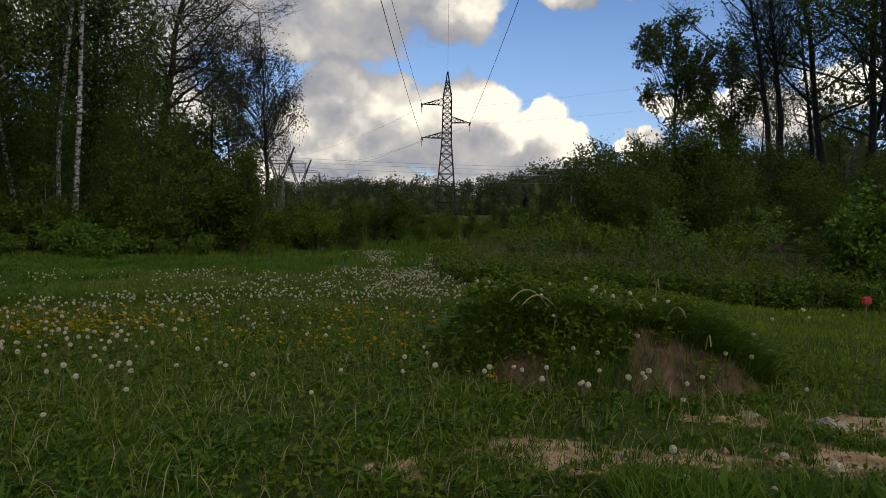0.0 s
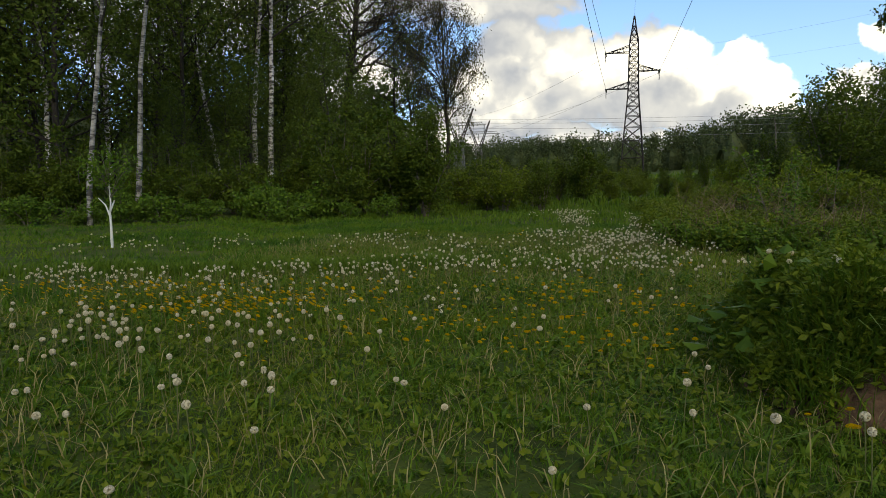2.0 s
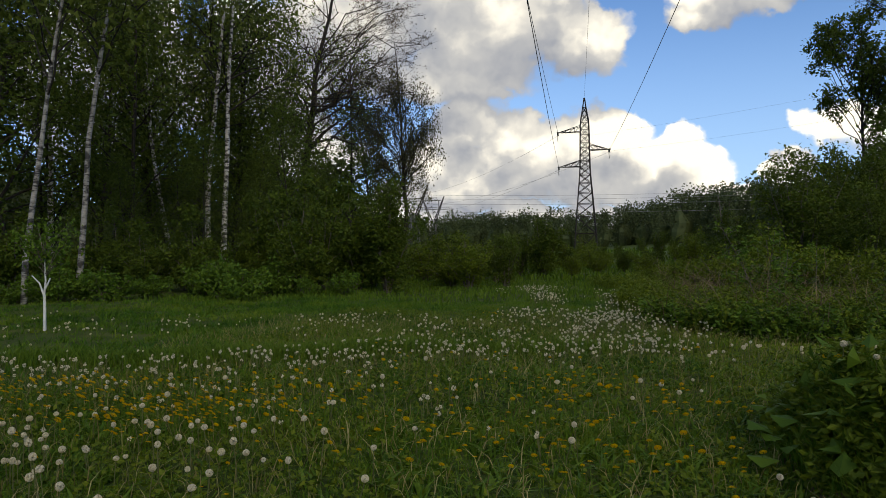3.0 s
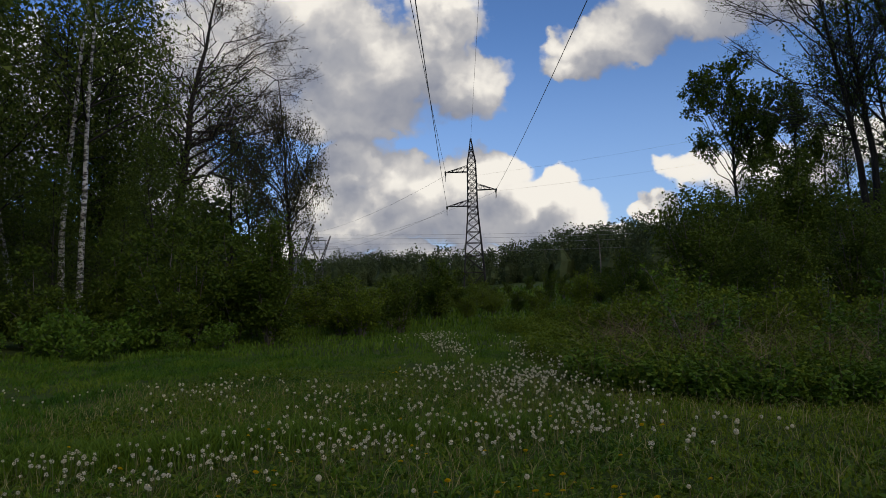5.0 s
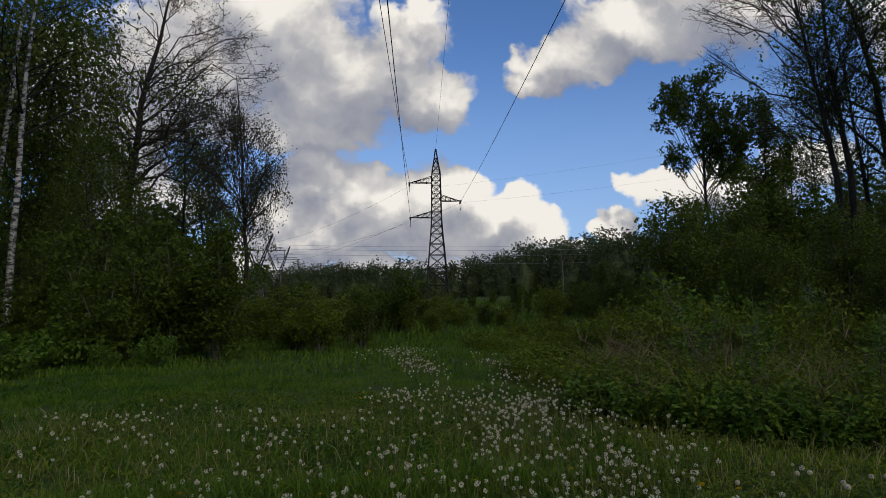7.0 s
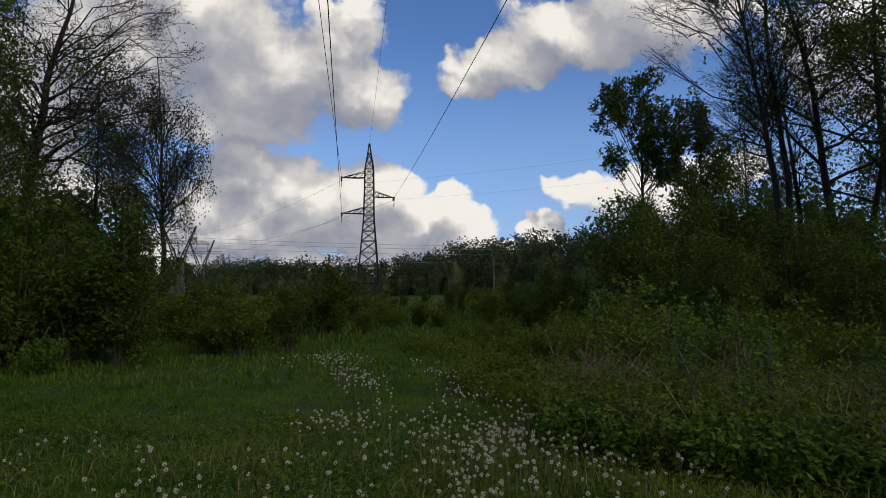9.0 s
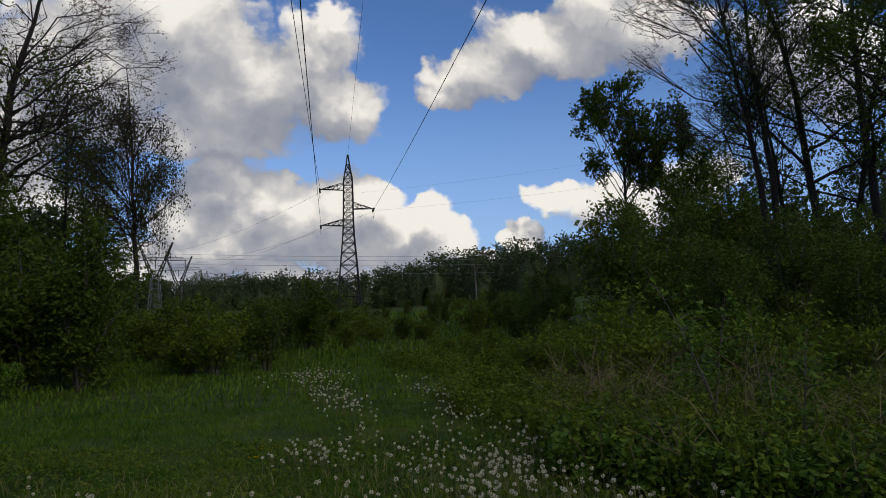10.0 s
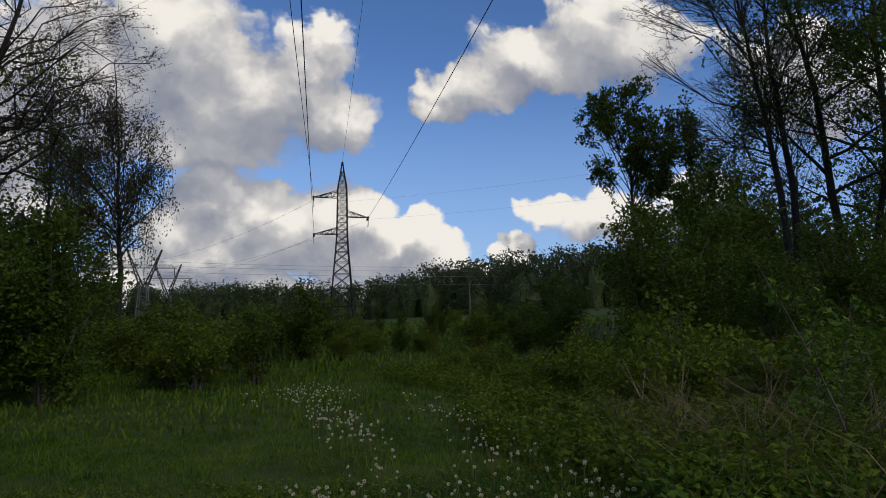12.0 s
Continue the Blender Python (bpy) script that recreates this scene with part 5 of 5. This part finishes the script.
def flower_head(rng, r, petals=12):
    a = np.arange(petals) * 2 * np.pi / petals
    v, t = [], []
    for ring, (rr, z) in enumerate(((1.0, 0.12), (0.6, 0.35))):
        for k in range(petals):
            an = a[k] + ring * 0.26
            n = len(v)
            v += [(0, 0, 0), (rr * r * math.cos(an - 0.2), rr * r * math.sin(an - 0.2), z * r), (rr * r * math.cos(an + 0.2), rr * r * math.sin(an + 0.2), z * r)]
            t.append((n, n + 1, n + 2))
    return np.array(v), np.array(t)


def dandelion(x, y, h, tilt, seed):
    rng = np.random.default_rng(seed)
    ob = thing("dandelion", "dandelion gone to seed, with a white downy head", "dandelion", (x, y, float(top(x, y))), "dandelion clocks in the meadow")
    part("stem", tube([(0, 0, -0.02), (tilt * 0.3, 0, h * 0.5), (tilt, 0, h)], [0.004, 0.0035, 0.003], 4), STALK, ob)
    v, t = clock_head(rng, 0.022, 80)
    part("seed_head", (v + [tilt, 0, h + 0.015], t), PUFF, ob)
    return ob


def drift(rng, spots):
    """Points in soft elliptical drifts (x, y, half width, half depth, turn, count)."""
    xs, ys = [], []
    for cx, cy, a, b, turn, n in spots:
        u, v = rng.normal(0, 0.5, n) * a, rng.normal(0, 0.5, n) * b
        c, s = math.cos(turn), math.sin(turn)
        xs.append(cx + u * c - v * s)
        ys.append(cy + u * s + v * c)
    return np.concatenate(xs), np.concatenate(ys)


def plant_dandelions():
    rng = np.random.default_rng(141)
    kinds = [dandelion(-3.4, 6.6, 0.26, 0.02, 1), dandelion(-4.2, 6.3, 0.32, -0.03, 2), dandelion(-2.5, 6.6, 0.22, 0.05, 3)]
    x, y = drift(rng, [(-4.7, 7.0, 2.0, 1.2, 0.2, 110), (-3.0, 5.2, 2.2, 1.4, 0, 26), (0.9, 5.5, 1.6, 0.5, 0, 22), (1.6, 6.3, 1.4, 0.7, 0, 18), (1.5, 7.4, 1.0, 0.9, 0, 14), (-1.2, 9.0, 3.0, 2.5, 0, 30), (1.6, 12.0, 1.6, 1.2, 0, 14), (6.0, 8.5, 2.5, 2.0, 0, 16), (2.2, 3.2, 1.6, 0.5, 0, 9)])
    for k in range(len(x)):
        if y[k] < 2.6 or (abs(x[k]) < 0.35 and y[k] < 3) or bare(x[k], y[k]) > 0.9:
            continue
        m = Matrix.Translation((x[k], y[k], float(top(x[k], y[k])))) @ Matrix.Rotation(rng.uniform(0, 6.3), 4, "Z") @ Matrix.Diagonal((1, 1, 1, 1))
        sc = rng.uniform(0.75, 1.12)
        copy_thing(kinds[k % 3], m @ Matrix.Diagonal((sc, sc, sc * rng.uniform(0.8, 1.15), 1)))
    # the many in the drifts farther along, in small clusters
    x, y = drift(rng, [(-5.9, 10.9, 4.6, 0.8, 0.28, 95), (-2.6, 13.0, 3.0, 1.4, 0.1, 70), (-0.45, 16.6, 1.0, 2.6, -0.1, 115), (-0.2, 13.4, 1.0, 1.8, 0, 36), (-2.15, 23.5, 0.4, 6.5, 0.1, 60), (-0.05, 22.5, 0.6, 5.5, 0.02, 52), (-2.6, 28.5, 1.0, 3.0, 0, 40), (-2.3, 18.3, 0.9, 0.9, 0, 16), (-3.4, 15.5, 3.0, 2.0, 0, 36), (-8.0, 9.4, 2.4, 1.0, 0.2, 36), (-6.5, 16.0, 4.0, 1.6, 0.2, 28), (-10, 14, 4, 3, 0.2, 16), (-4.5, 9.0, 3.0, 1.0, 0.2, 26)])
    rep_n = rng.integers(1, 6, len(x))
    x, y = np.repeat(x, rep_n), np.repeat(y, rep_n)
    x, y = x + rng.normal(0, 0.16, len(x)), y + rng.normal(0, 0.2, len(x))
    heads, stems = [], []
    for k in range(len(x)):
        h = rng.uniform(0.12, 0.3)
        r = rooted(x[k:k + 1], y[k:k + 1])[0]
        e = r + [rng.normal(0, 0.03), rng.normal(0, 0.03), h]
        v, t = clock_head(rng, rng.uniform(0.013, 0.023), 26)
        heads.append((v + e, t))
        stems.append(tube([r, e], [0.004, 0.003], 3))
    ob = thing("dandelion_drift", "drifts of white dandelion clocks along the way", "dandelions", kind="stuff")
    part("seed_heads", join(*heads), PUFF, ob)
    part("stems", join(*stems), STALK, ob)
    # yellow blooms
    x, y = drift(rng, [(-4.6, 8.3, 1.6, 0.8, 0.2, 300), (-6.6, 9.0, 2.2, 0.7, 0.2, 170), (-1.0, 9.2, 1.5, 1.2, 0, 120), (-1.4, 7.5, 1.4, 0.9, 0, 70), (-2.5, 8.0, 3.0, 1.5, 0, 50), (-3.0, 18.5, 0.3, 0.3, 0, 8), (0.4, 5.8, 0.25, 0.2, 0, 4), (-2, 12, 3, 2, 0, 30)])
    heads, stems = [], []
    for k in range(len(x)):
        h = rng.uniform(0.15, 0.26)
        r = rooted(x[k:k + 1], y[k:k + 1])[0]
        e = r + [rng.normal(0, 0.02), rng.normal(0, 0.02), h]
        v, t = flower_head(rng, rng.uniform(0.014, 0.027))
        tl = np.array(Matrix.Rotation(rng.uniform(0.2, 1.0), 3, "X"))
        heads.append((v @ tl + e, t))
        stems.append(tube([r, e], [0.003, 0.002], 3))
    ob = thing("yellow_flowers", "yellow dandelions and buttercups in the grass", "flowers", kind="stuff")
    part("blooms", join(*heads), YELLOW, ob)
    part("stems", join(*stems), HERB, ob)


plant_dandelions()


# ---- small things ----
def rock(where, size, seed):
    bm = bmesh.new()
    bmesh.ops.create_icosphere(bm, subdivisions=3, radius=1.0)
    for v in bm.verts:
        n = noise.fractal(v.co * 1.3 + Vector((seed, 0, 0)), 0.8, 2.0, 4)
        v.co *= 1 + 0.28 * n
        v.co.x, v.co.y, v.co.z = v.co.x * size[0], v.co.y * size[1], v.co.z * size[2]
    me = bpy.data.meshes.new("stone")
    bm.to_mesh(me)
    bm.free()
    ob = part("stone", me, STONE)
    ob.location = where
    tagged(ob, "pale stone lying in the bare sandy patch", "stone")


rock((3.08, 5.15, float(land(3.08, 5.15)) + 0.01), (0.14, 0.1, 0.06), 1.0)
rock((2.55, 5.35, float(land(2.55, 5.35))), (0.09, 0.07, 0.035), 4.0)


def red_can():
    x, y = 7.72, 12.1
    ob = thing("red_canister", "small red plastic canister on a stake in the brush", "canister", on(x, y))
    bm = bmesh.new()
    bmesh.ops.create_cube(bm, size=1.0)
    bmesh.ops.scale(bm, vec=(0.17, 0.13, 0.15), verts=bm.verts)
    bmesh.ops.bevel(bm, geom=bm.edges[:], offset=0.025, segments=3, affect="EDGES")
    bmesh.ops.translate(bm, vec=(0, 0, 0.3), verts=bm.verts)
    me = bpy.data.meshes.new("body")
    bm.to_mesh(me)
    bm.free()
    part("body", me, REDPAINT, ob)
    part("cap", tube([(0, 0, 0.37), (0, 0, 0.4), (0, 0, 0.405)], [0.035, 0.035, 0.005], 10), STEEL, ob, "dark cap")
    part("stake", tube([(0, 0, -0.1), (0.01, 0, 0.23)], [0.025, 0.02], 7), TWIG, ob)


red_can()
